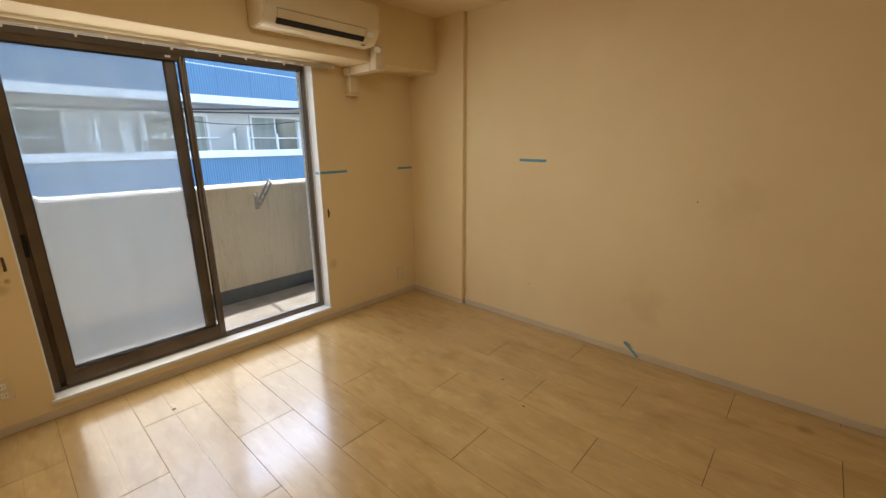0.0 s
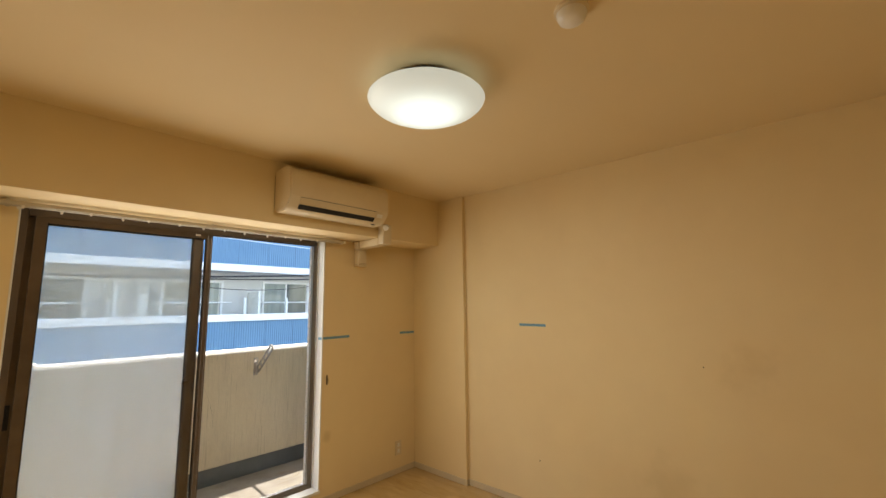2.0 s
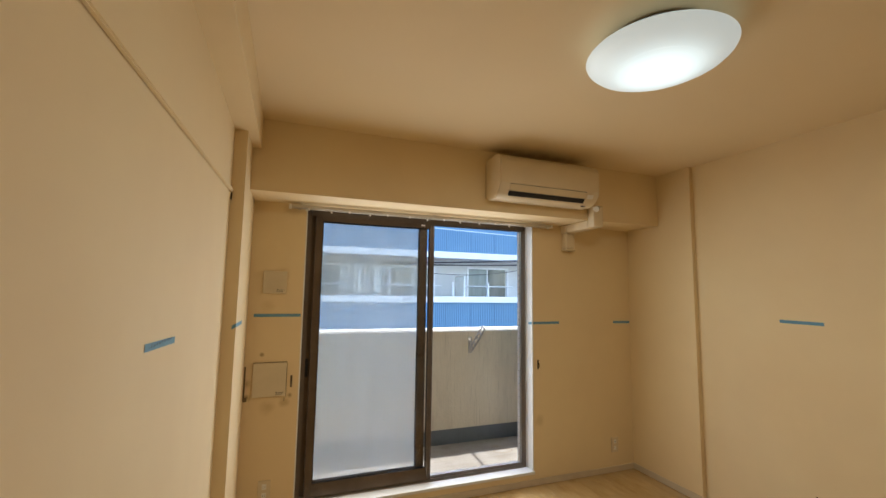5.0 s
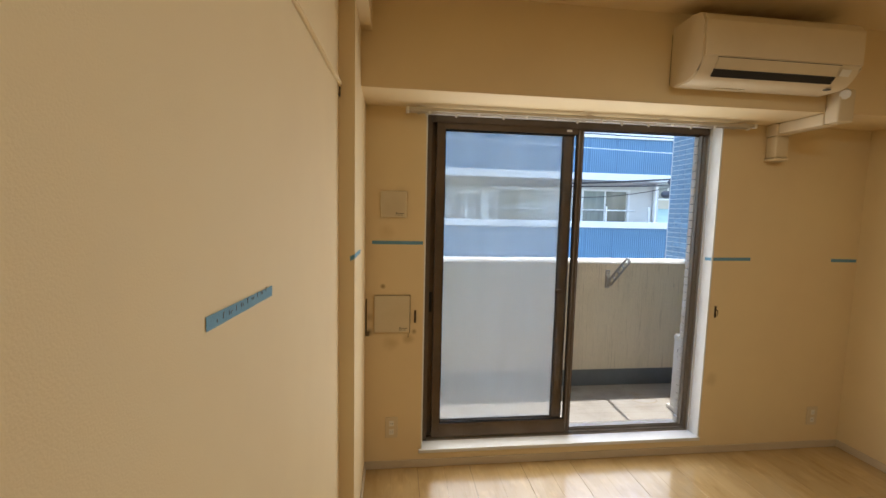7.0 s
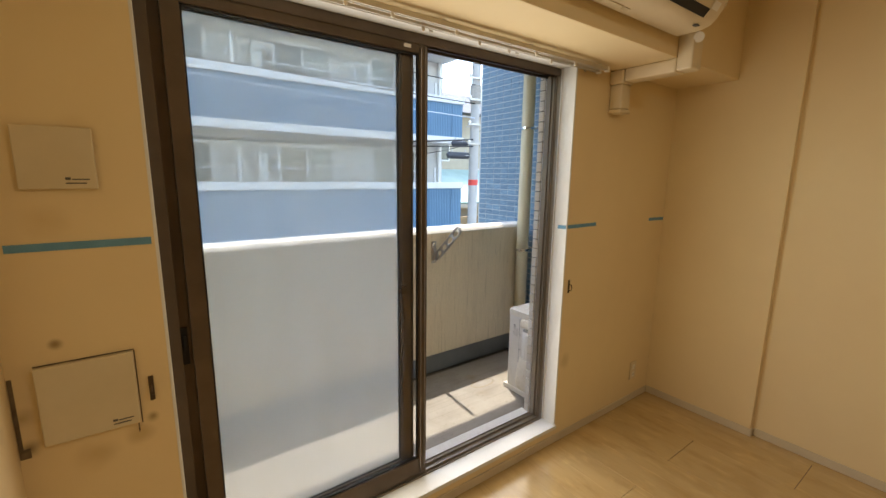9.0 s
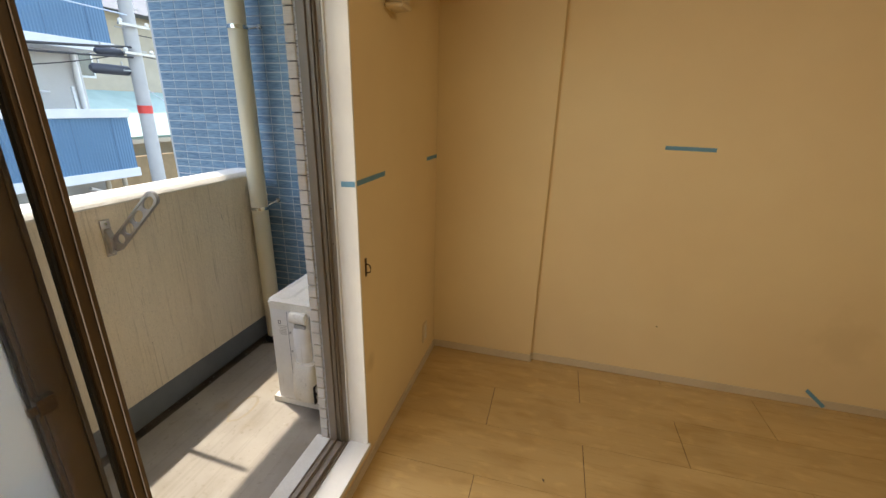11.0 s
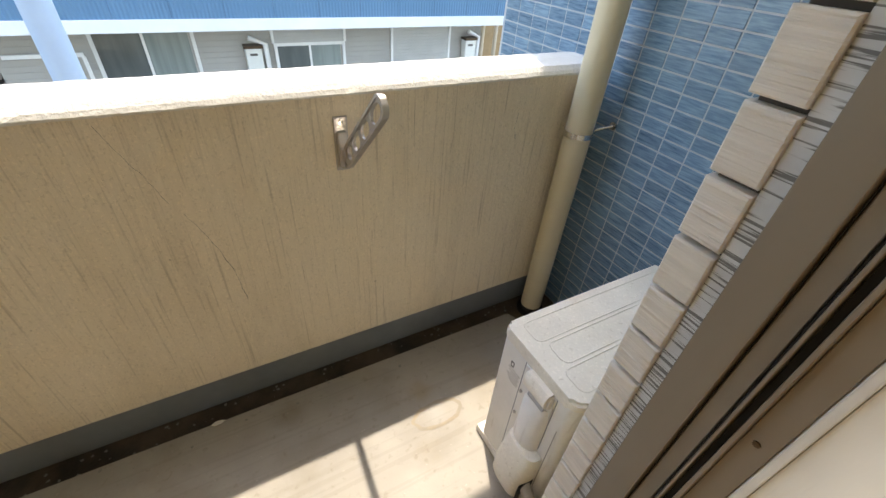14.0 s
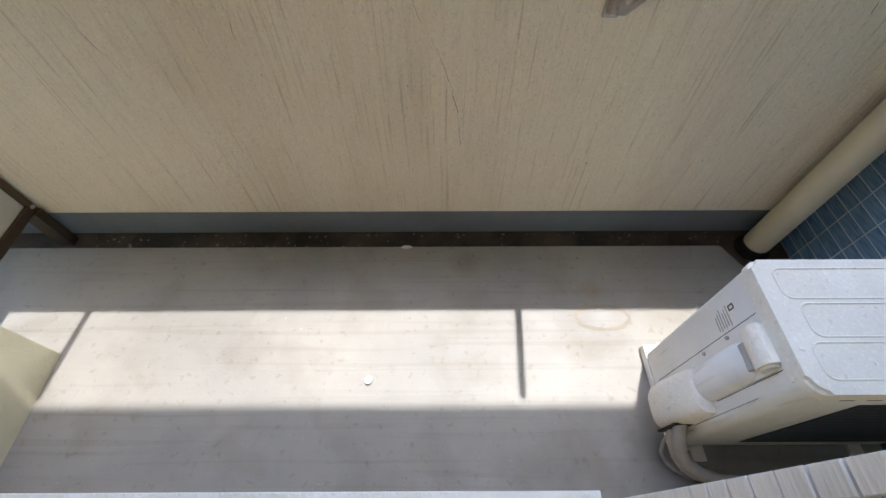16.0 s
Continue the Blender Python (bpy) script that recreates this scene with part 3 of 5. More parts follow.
# Black strips put in for the shade in the frame's grooves.
wpart("gasket", boxes((FX1 - 0.0045, 0.1085, FZ0 + 0.03, FX1 - 0.0016, 0.1135, FZ1 - 0.05), (FX1 - 0.0046, 0.1345, FZ0 + 0.03, FX1 - 0.0031, 0.1355, FZ1 - 0.05),
                      (FX1 - 0.0046, 0.1174, FZ0 + 0.03, FX1 - 0.0031, 0.1195, FZ1 - 0.05)), M["rubber"], "black strips in the frame grooves, for their shade")
for z in (0.45, 1.0, 1.13, 1.66):
    wpart("screw", lathe([(0.0028, 0), (0.0028, 0.0010), (0.0, 0.0014)], (0, 0, 0), 10), M["brown"], "small rusty screw").matrix_basis = Matrix.Translation(-Vector(win.location)) @ pose(FX1 - 0.0055, 0.095, z, 0, -90, 0)


def sash(x0, x1, y0, y1, stile_l, stile_r, glass, look_of_glass):
    z0, z1, rail_t, rail_b = 0.122, 1.966, 0.034, 0.082
    s = wpart("sash", boxes((x0, y0, z0, x0 + stile_l, y1, z1), (x1 - stile_r, y0, z0, x1, y1, z1),
                            (x0 + stile_l, y0 + 0.001, z1 - rail_t, x1 - stile_r, y1 - 0.001, z1), (x0 + stile_l, y0 + 0.001, z0, x1 - stile_r, y1 - 0.001, z0 + rail_b),
                            (x1 - stile_r + 0.006, y0 - 0.005, z0 + 0.01, x1 - stile_r + 0.012, y0, z1 - 0.01), (x1 - 0.010, y0 - 0.005, z0 + 0.01, x1 - 0.002, y0, z1 - 0.01),
                            bevel=0.0012), M["bronze"], "bronze aluminium sliding sash")
    ym = (y0 + y1) / 2
    g = box(x0 + stile_l - 0.004, ym - 0.002, z0 + rail_b - 0.004, x1 - stile_r + 0.004, ym + 0.002, z1 - rail_t + 0.004)
    pane = wpart("glass_pane", g, M[glass], look_of_glass, s)
    pane.visible_shadow = False
    seal = boxes((x0 + stile_l, ym - 0.006, z0 + rail_b, x1 - stile_r, ym + 0.006, z0 + rail_b + 0.005), (x0 + stile_l, ym - 0.006, z1 - rail_t - 0.005, x1 - stile_r, ym + 0.006, z1 - rail_t),
                 (x0 + stile_l, ym - 0.006, z0 + rail_b, x0 + stile_l + 0.005, ym + 0.006, z1 - rail_t), (x1 - stile_r - 0.005, ym - 0.006, z0 + rail_b, x1 - stile_r, ym + 0.006, z1 - rail_t))
    wpart("glazing_seal", seal, M["rubber"], "", s)
    return s


inner = sash(-2.655, -1.794, 0.087, 0.115, 0.047, 0.036, "glass_clean", "clear glass")
outer = sash(-2.698, -1.838, 0.124, 0.152, 0.080, 0.062, "glass", "dusty hazed glass")
wpart("pull_handle", boxes((-2.684, 0.117, 0.88, -2.664, 0.1235, 1.00), (-2.679, 0.107, 0.93, -2.669, 0.117, 0.975), bevel=0.002), M["rubber"], "black pull handle", outer)
wpart("crescent_lock", boxes((-1.905, 0.108, 0.985, -1.878, 0.1235, 1.015), (-1.917, 0.109, 0.992, -1.905, 0.116, 1.008), bevel=0.002), M["brown"], "small dark crescent lock", outer)
wpart("guide_cap", box(-1.90, 0.0845, 1.945, -1.87, 0.0866, 1.957, bevel=0.0005), M["plastic_white"], "", inner)


# ---------------------------------------------------------------- fittings of the room
def ceiling_light(x, y):
    t = thing("ceiling_light", "round white acrylic ceiling light, switched on", "ceiling light", (x, y, CEIL))
    # Base coloured dark to stand for the shadow between shade and ceiling.
    part("mounting_base", lathe([(0.15, 0.0), (0.17, -0.012), (0.17, -0.060), (0.15, -0.064)], (0, 0, 0)), M["closure"], t, "recessed mounting base, coloured dark for the shadow gap", True)
    prof = [(0.230, -0.066), (0.250, -0.067), (0.256, -0.073), (0.251, -0.083), (0.234, -0.099), (0.200, -0.116), (0.160, -0.128), (0.1505, -0.130)]
    part("shade", lathe(prof, (0, 0, 0), 64), M["lit"], t, "glowing opal acrylic shade", True)
    part("shade_core", lathe([(0.1495, -0.1298), (0.13, -0.134), (0.10, -0.1375), (0.06, -0.140), (0.0, -0.141)], (0, 0, 0), 64), M["lit"], t, "brightest middle of the shade", True)
    return t


ceiling_light(-1.552, -1.732)


def smoke_detector(x, y):
    t = thing("smoke_detector", "cream round smoke detector on the ceiling", "smoke detector", (x, y, CEIL))
    part("base", lathe([(0.056, 0.0), (0.056, -0.010), (0.050, -0.014)], (0, 0, 0), 40), M["plastic"], t, "", True)
    part("head", lathe([(0.048, -0.0145), (0.047, -0.026), (0.041, -0.040), (0.028, -0.047), (0.0, -0.048)], (0, 0, 0), 40), M["plastic_white"], t, "white sensor head", True)
    part("indicator", box(0.043, -0.004, -0.0125, 0.0475, 0.004, -0.0105), M["black"], t)
    return t


smoke_detector(-1.553, -2.411)


def air_conditioner():
    x0, x1, yb = -1.572, -0.785, -0.3285
    t = thing("air_conditioner", "yellowed white wall air conditioner on the beam", "air conditioner", ((x0 + x1) / 2, yb, 2.06))
    off = -Vector(t.location)

    def p(name, bm, m, label="", smooth=False, parent=None):
        ob = part(name, bm, m, parent or t, label, smooth)
        if parent is None:
            ob.location = off
        return ob
    sec = [(yb, 2.100), (yb, 2.368), (-0.470, 2.368), (-0.505, 2.362), (-0.530, 2.346), (-0.543, 2.320), (-0.546, 2.165), (-0.536, 2.158),
           (-0.512, 2.112), (-0.490, 2.092), (-0.455, 2.082), (-0.36, 2.082)]
    p("body", prism(sec, x0, x1, "x", 0.006), M["plastic"], "", True)
    p("front_panel", prism([(-0.5465, 2.168), (-0.5435, 2.3215), (-0.5455, 2.3215), (-0.5495, 2.315), (-0.5505, 2.170)], x0 + 0.006, x1 - 0.006, "x"), M["plastic"], "smooth curved front panel")
    p("air_slot", prism([(-0.520, 2.125), (-0.500, 2.098), (-0.508, 2.092), (-0.530, 2.118)], x0 + 0.075, x1 - 0.115, "x"), M["black"], "black air slot")
    p("flap", prism([(-0.547, 2.164), (-0.520, 2.109), (-0.515, 2.111), (-0.540, 2.163)], x0 + 0.075, x1 - 0.115, "x", 0.001), M["plastic"], "closed louvre flap")
    p("panel_gap", boxes((x0 + 0.07, -0.5478, 2.1630, x1 - 0.11, -0.5465, 2.1655)), M["ink"])
    dx = x1 - 0.072
    p("display", prism([(-0.5405, 2.150), (-0.5265, 2.124), (-0.5255, 2.1245), (-0.5395, 2.1505)], dx - 0.025, dx + 0.025, "x"), M["plastic_white"], "small indicator window")
    p("sensor", box(x1 - 0.10, -0.480, 2.0775, x1 - 0.075, -0.462, 2.0825, bevel=0.001), M["ink"])
    p("grip", boxes((x0 + 0.19, -0.400, 2.0785, x0 + 0.30, -0.375, 2.0825), (x0 + 0.31, -0.400, 2.0785, x0 + 0.34, -0.380, 2.0825)), M["plate"], "moulded grip and catch underneath")
    p("side_seam", boxes((x0 - 0.0008, -0.3305, 2.10, x0 + 0.0005, -0.329, 2.335)), M["dirt"], "dark back seam")
    return t


air_conditioner()


def duct_cover():
    t = thing("duct_cover", "white plastic pipe duct running round the beam", "pipe cover", (-0.66, -0.2, 1.83))
    off = -Vector(t.location)
    for name, r in (("riser", (-0.712, -0.398, 1.958, -0.622, -0.3285, 2.118)), ("duct", (-0.712, -0.3285, 1.955, -0.622, -0.078, 2.0155)),
                    ("elbow", (-0.718, -0.078, 1.948, -0.616, -0.0005, 2.0155)), ("drop", (-0.708, -0.070, 1.825, -0.626, -0.0005, 1.948)), ("end_cap", (-0.714, -0.074, 1.805, -0.620, -0.0005, 1.825))):
        part(name, box(*r, bevel=0.010, seg=3), M["plastic"], t, "", True).location = off
    part("outlet_hose", tube([(-0.70, -0.41, 2.085), (-0.67, -0.385, 2.10), (-0.665, -0.365, 2.09)], 0.022, 14), M["plastic_white"], t, "", True).location = off
    return t


duct_cover()


def curtain_rail():
    x0, x1 = -2.825, -0.860
    t = thing("curtain_rail", "double aluminium curtain rail with leftover runners", "curtain rail", ((x0 + x1) / 2, -0.07, 1.985))
    off = -Vector(t.location) - Vector((0, 0, 0.007))
    for y in (-0.032, -0.076):
        bm = boxes((x0, y - 0.009, 2.003, x1, y + 0.009, 2.007), (x0, y - 0.009, 1.990, x1, y - 0.007, 2.003), (x0, y + 0.007, 1.990, x1, y + 0.009, 2.003),
                   (x0, y - 0.007, 1.990, x1, y - 0.004, 1.992), (x0, y + 0.004, 1.990, x1, y + 0.007, 1.992))
        part("rail", bm, M["rail"], t).location = off
        for x in (x0, x1):
            part("end_stop", box(x - 0.008, y - 0.011, 1.986, x + 0.008, y + 0.011, 2.009, bevel=0.002), M["plastic_white"], t).location = off
        for k in range(7):
            x = x0 + 0.1 + (x1 - x0 - 0.2) * ((k * 0.618 + (0.3 if y < -0.05 else 0)) % 1)
            part("runner", boxes((x - 0.006, y - 0.003, 1.978, x + 0.006, y + 0.003, 1.990), (x - 0.003, y - 0.002, 1.974, x + 0.003, y + 0.002, 1.978)), M["plastic_white"], t).location = off
    for x in (x0 + 0.06, -1.84, -1.40, x1 - 0.07):
        part("bracket", boxes((x - 0.008, -0.088, 2.007, x + 0.008, -0.0005, 2.0105), (x - 0.008, -0.004, 1.990, x + 0.008, -0.0005, 2.007), (x - 0.005, -0.04, 2.0105, x + 0.005, -0.02, 2.0228)), M["rail"], t).location = off
    return t


curtain_rail()


def cover_plate(x0, x1, z0, z1, label, depth=0.014):
    t = thing("wall_cover", label, "wall cover", ((x0 + x1) / 2, 0, z0))
    off = -Vector(t.location)
    part("plate", box(x0, -depth, z0, x1, -0.0035, z1, bevel=0.003), M["plate"], t).location = off
    # Black sheet stands for the shaded gap behind the plate.
    part("gasket", box(x0 + 0.004, -0.0035, z0 + 0.004, x1 - 0.004, -0.0003, z1 - 0.004), M["black"], t, "dark gap behind the cover").location = off
    part("lettering", boxes((x1 - 0.058, -depth - 0.0006, z0 + 0.021, x1 - 0.048, -depth + 0.001, z0 + 0.027), (x1 - 0.046, -depth - 0.0006, z0 + 0.021, x1 - 0.014, -depth + 0.001, z0 + 0.024),
                            (x1 - 0.058, -depth - 0.0006, z0 + 0.012, x1 - 0.020, -depth + 0.001, z0 + 0.015)), M["ink"], t, "small printed lines").location = off
    return t


cover_plate(-2.962, -2.822, 1.432, 1.574, "small square cream vent cover on the wall")
big = cover_plate(-2.990, -2.797, 0.800, 1.003, "larger cream vent cover with dirty edges", 0.018)
soot = thing("soot_mark", "dark soot along the corner beside the cover", "stain", (-3.03, -0.001, 0.8), kind="structure")
part("dirt", boxes((-3.0385, -0.0016, 0.80, -3.030, -0.0004, 0.985), (-3.0385, -0.0016, 0.775, -3.018, -0.0004, 0.80)), M["dirt"], soot).location = (3.03, 0.001, -0.8)
part("dirt", boxes((-2.992, -0.0013, 1.0035, -2.795, -0.0004, 1.0065), (-2.796, -0.0013, 0.79, -2.7935, -0.0004, 1.0035), (-2.805, -0.0013, 0.765, -2.802, -0.0004, 0.79)), M["dirt"], soot).location = (3.03, 0.001, -0.8)


def power_outlet(x, z):
    t = thing("power_outlet", "white double power outlet low on the wall", "power outlet", (x, 0, z))
    part("cover", box(-0.035, -0.008, -0.06, 0.035, -0.0005, 0.06, bevel=0.003), M["plastic"], t)
    for dz in (-0.025, 0.025):
        s = part("socket", box(-0.013, -0.0095, dz - 0.016, 0.013, -0.0075, dz + 0.016, bevel=0.0008), M["plastic_white"], t)
        part("slot", boxes((-0.0065, -0.0100, dz - 0.005, -0.005, -0.0094, dz + 0.004), (0.005, -0.0100, dz - 0.006, 0.0065, -0.0094, dz + 0.005)), M["black"], s)
    return t


power_outlet(-2.89, 0.245)
power_outlet(-0.205, 0.215)


def tieback_hook(x, z):
    t = thing("tieback_hook", "dark brown curtain tieback hook screwed to the wall", "curtain hook", (x, 0, z), "curtain hooks")
    part("plate", box(-0.006, -0.004, -0.036, 0.006, -0.0004, 0.036, bevel=0.0015), M["brown"], t)
    part("hook", tube([(0, -0.003, 0.010), (0, -0.009, 0.013), (0, -0.018, 0.010), (0, -0.022, -0.004), (0, -0.019, -0.017), (0, -0.010, -0.022), (0, -0.004, -0.020)], 0.0025, 10), M["brown"], t, "", True)
    return t


tieback_hook(-0.943, 0.90)
tieback_hook(-2.766, 0.884)


def tape(name_rows, label):
    """Masking tape: each row is a strip (corner, along, across) a hair off the wall."""
    t = thing("masking_tape", label, "tape", name_rows[0][0], "tape marks")
    for p0, along, across in name_rows:
        a, u, v = (Vector(q) for q in (p0, along, across))
        nrm = u.cross(v).normalized()
        bm = bmesh.new()
        k = 7
        lo, hi = [], []
        for i in range(k + 1):
            f = i / k
            lift = 0.0004 + 0.0006 * abs(math.sin(9 * f + a.x))
            lo.append((a + u * f + nrm * lift, a + u * f + v + nrm * lift * 1.1))
            hi.append((a + u * f + nrm * (lift + 0.0004), a + u * f + v + nrm * (lift * 1.1 + 0.0004)))
        L = [[bm.verts.new(q) for q in r] for r in lo]
        H = [[bm.verts.new(q) for q in r] for r in hi]
        for i in range(k):
            bm.faces.new((H[i][0], H[i + 1][0], H[i + 1][1], H[i][1]))
            bm.faces.new((L[i][0], L[i][1], L[i + 1][1], L[i + 1][0]))
            bm.faces.new((L[i][0], L[i + 1][0], H[i + 1][0], H[i][0]))
            bm.faces.new((L[i][1], H[i][1], H[i + 1][1], L[i + 1][1]))
        bm.faces.new((L[0][0], H[0][0], H[0][1], L[0][1]))
        bm.faces.new((L[k][0], L[k][1], H[k][1], H[k][0]))
        part("strip", bm, M["tape"], t).location = -Vector(t.location)
    return t


W = 0.019
tape([((-3.005, -0.0003, 1.286), (0.276, 0, 0.0), (0, 0, W))], "strip of blue masking tape beside the window")
tape([((-0.986, -0.0003, 1.212), (0.246, 0, 0.002), (0, 0, W)), ((-0.9955, 0.052, 1.209), (0, -0.052, 0.002), (0, 0, W))], "blue masking tape wrapped round the window jamb")
tape([((-0.186, -0.0003, 1.211), (0.180, 0, -0.002), (0, 0, W))], "short blue masking tape strip in the wall corner")
tape([((RW - 0.0003, -1.160, 1.303), (0, -0.226, -0.002), (0, 0, W))], "blue masking tape strip on the long wall")
tape([((RW - 0.0095, -2.060, 0.088), (0, -0.100, -0.086), (0, -0.010, 0.016))], "loose blue masking tape hanging over the baseboard")
tape([((LW + 0.0003, -1.747, 1.325), (0, 0.257, -0.010), (0, 0, 0.018))], "blue masking tape strip with pencil marks")
tape([((WX0 + 0.0003, -0.600, 1.2765), (0, 0.256, -0.004), (0, 0, W)), ((WX0 - 0.018, -0.6003, 1.2665), (0.018, 0, 0.010), (0, 0, W))], "blue masking tape wrapped round the column edge")
marks = thing("pencil_marks", "scribbled pencil measure on the tape", "writing", (LW, -1.6, 1.345), kind="structure")
for i in range(14):
    y = -1.72 + 0.0145 * i + 0.004 * (i % 3)
    h = 0.0035 + 0.002 * ((i * 5) % 3)
    rows = [(LW + 0.0018, y, 1.3295, LW + 0.0023, y + 0.0011, 1.3295 + h), (LW + 0.0018, y + 0.0011, 1.3295 + h - 0.001, LW + 0.0023, y + 0.005, 1.3295 + h)]
    part("stroke", boxes(*(rows if i % 2 else rows[:1])), M["ink"], marks).location = (-LW, 1.6, -1.345)

hk = thing("rail_hook", "small dark metal hook at the end of the rail", "hook", (LW, -0.605, 1.90))
part("hook", boxes((0.002, -0.004, -0.004, 0.006, 0.002, 0.040), (0.002, -0.028, -0.004, 0.006, -0.004, 0.0)), M["brown"], hk)
nail = thing("wall_screw", "tiny dark screw in the wall", "screw", (RW, -2.38, 1.098))
part("head", lathe([(0.004, 0.0), (0.004, 0.002), (0.0, 0.003)], (0, 0, 0), 10), M["brown"], nail).matrix_basis = pose(0, 0, 0, 0, -90, 0)
nail2 = copy_thing(nail, pose(RW, -1.292, 0.341))
for x, y, r in ((-0.867, -0.740, 20), (-0.95, -1.86, 80), (-0.80, -1.62, 140), (-2.28, -0.40, 10)):
    c = thing("debris_scrap", "tiny dark scrap of debris on the floor", "debris", (x, y, 0.0), "scraps")
    part("flake", prism([(-0.010, -0.002), (0.002, -0.005), (0.011, 0.001), (0.003, 0.004)], 0.0005, 0.004, "z"), M["dirt"], c).matrix_basis = pose(0, 0, 0, 0, 0, r)

# ---------------------------------------------------------------- balcony
BF = -0.05
PX0, PX1, PY0, PY1, PZ = -6.0, 0.046, 1.220, 1.420, 1.040
structure("balcony_slab", box(PX0, 0.215, -0.34, 0.05, PY1, -0.10), M["gutter"], "dark wet concrete balcony gutter", "balcony floor")
deck = prism([(PX0, 0.216), (-0.05, 0.216), (-0.05, 0.80), (-0.213, 1.034), (-0.255, 1.124), (PX0, 1.124)], -0.10, BF, "z", 0.004)
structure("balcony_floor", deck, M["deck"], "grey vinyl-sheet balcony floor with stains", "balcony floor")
structure("balcony_parapet", boxes((PX0, PY0, 0.058, PX1, PY1, PZ), (PX0, PY0 + 0.025, -3.0, PX1, PY1, 0.058)), M["concrete"], "beige painted concrete parapet with rain streaks and painted-on relief shading", "parapet")


def coping():
    bm = bmesh.new()
    n = 150
    x0, x1 = -4.2, PX1
    sec = [(PY0 - 0.004, PZ - 0.004), (PY0 - 0.005, PZ + 0.002), (PY0 + 0.003, PZ + 0.013), (PY0 + 0.018, PZ + 0.0265), (PY1 - 0.03, PZ + 0.027), (PY1 + 0.004, PZ + 0.022), (PY1 + 0.006, PZ)]
    rings = []
    for i in range(n + 1):
        x = x0 + (x1 - x0) * i / n
        ring = []
        for j, (y, z) in enumerate(sec):
            w = noise.noise(Vector((x * 22, j * 3.1, 0))) * 0.0016 + noise.noise(Vector((x * 70, j * 5.7, 4))) * 0.0016
            ring.append(bm.verts.new((x, y + (w if j < 3 or j > 4 else 0), z + (w * 0.7 if j > 0 else w))))
        rings.append(ring)
    for a, b in zip(rings, rings[1:]):
        for j in range(len(sec) - 1):
            bm.faces.new((a[j], b[j], b[j + 1], a[j + 1]))
    bm.faces.new(rings[0])
    bm.faces.new(rings[-1][::-1])
    return bm


structure("parapet_coping", coping(), M["cap"], "rough white rendered coping on the parapet", "coping")
structure("parapet_skirting", box(PX0, PY0 + 0.015, -0.10, PX1, PY0 + 0.0245, 0.0575, bevel=0.002), M["greyband"], "grey waterproof skirting along the parapet", "skirting")
structure("pier", box(-3.02, 0.2155, -0.06, -2.727, 0.674, 2.6, bevel=0.006), M["pier"], "pale yellow rendered pier beside the window", "pier")
# Unseen balcony above; its parapet is placed to cut the sun strip's edge.
structure("balcony_soffit", box(PX0, 0.215, 2.60, 0.05, 1.20, 2.76), M["cap"], "white underside of the balcony above", "ceiling")
structure("upper_parapet", box(PX0, 1.20, 2.50, 0.05, 1.386, 3.8), M["concrete"], "unseen parapet of the balcony above, placed to cut the sun", "parapet")
structure("wall_tiled", box(0.05, 0.0, -3.0, 0.40, 1.905, 6.0), M["grout"], "side wall faced with blue glazed tiles", "wall")
structure("wall_upper", box(PX0, 0.0, 2.9, 0.05, 0.215, 6.0), M["beige_tile"], "outer wall above the window", "wall")


def partition():
    t = thing("balcony_partition", "white balcony partition board in a dark frame", "partition", (-3.0, 0.93, 0.10))
    for r in ((-0.02, -0.285, 0.0, 0.02, -0.255, 1.75), (-0.02, 0.255, 0.0, 0.02, 0.279, 1.75), (-0.02, -0.255, 0.0, 0.02, 0.255, 0.035), (-0.02, -0.255, 1.715, 0.02, 0.255, 1.75)):
        part("frame_bar", box(*r, bevel=0.002), M["bronze"], t)
    part("board", box(-0.004, -0.257, 0.033, 0.004, 0.257, 1.717), M["white_panel"], t, "flat white board")
    part("foot", boxes((-0.03, -0.285, -0.15, 0.03, -0.255, 0.0), (-0.03, 0.24, -0.20, 0.03, 0.279, 0.0)), M["bronze"], t)
    part("bolt", lathe([(0.009, 0), (0.009, 0.006), (0.005, 0.010)], (0.021, 0.266, 0.02), 8), M["alu"], t)
    return t


partition()


def drain_pipe(x, y):
    t = thing("drain_pipe", "cream vinyl rainwater downpipe in the balcony corner", "drain pipe", (x, y, -0.08))
    part("pipe", tube([(0, 0, 0.020), (0, 0, 1.4), (0, 0, 2.68)], 0.0508, 28), M["pipe"], t, "", True)
    # Black disc put in as the dark of the drain hole.
    part("drain_collar", lathe([(0.068, -0.020), (0.068, -0.012), (0.045, -0.010), (0.040, 0.030), (0.0, 0.030)], (0, 0, 0), 24), M["black"], t, "dark drain opening")
    for z in (0.925, 1.95):
        c = part("clamp", tube([(0, 0, z - 0.010), (0, 0, z + 0.010)], 0.0545, 28), M["chrome"], t, "steel pipe clamp", True)
        part("clamp_lug", box(0.05, -0.014, z - 0.010, 0.080, 0.004, z + 0.010, bevel=0.001), M["chrome"], c)
        part("bolt", tube([(0.066, -0.006, z), (0.133, -0.039, z + 0.024)], 0.006, 10), M["chrome"], c, "", True)
        part("flange", tube([(0.132, -0.039, z + 0.024), (0.1412, -0.039, z + 0.024)], 0.015, 14), M["chrome"], c, "", True)
    return t


drain_pipe(-0.092, 1.140)


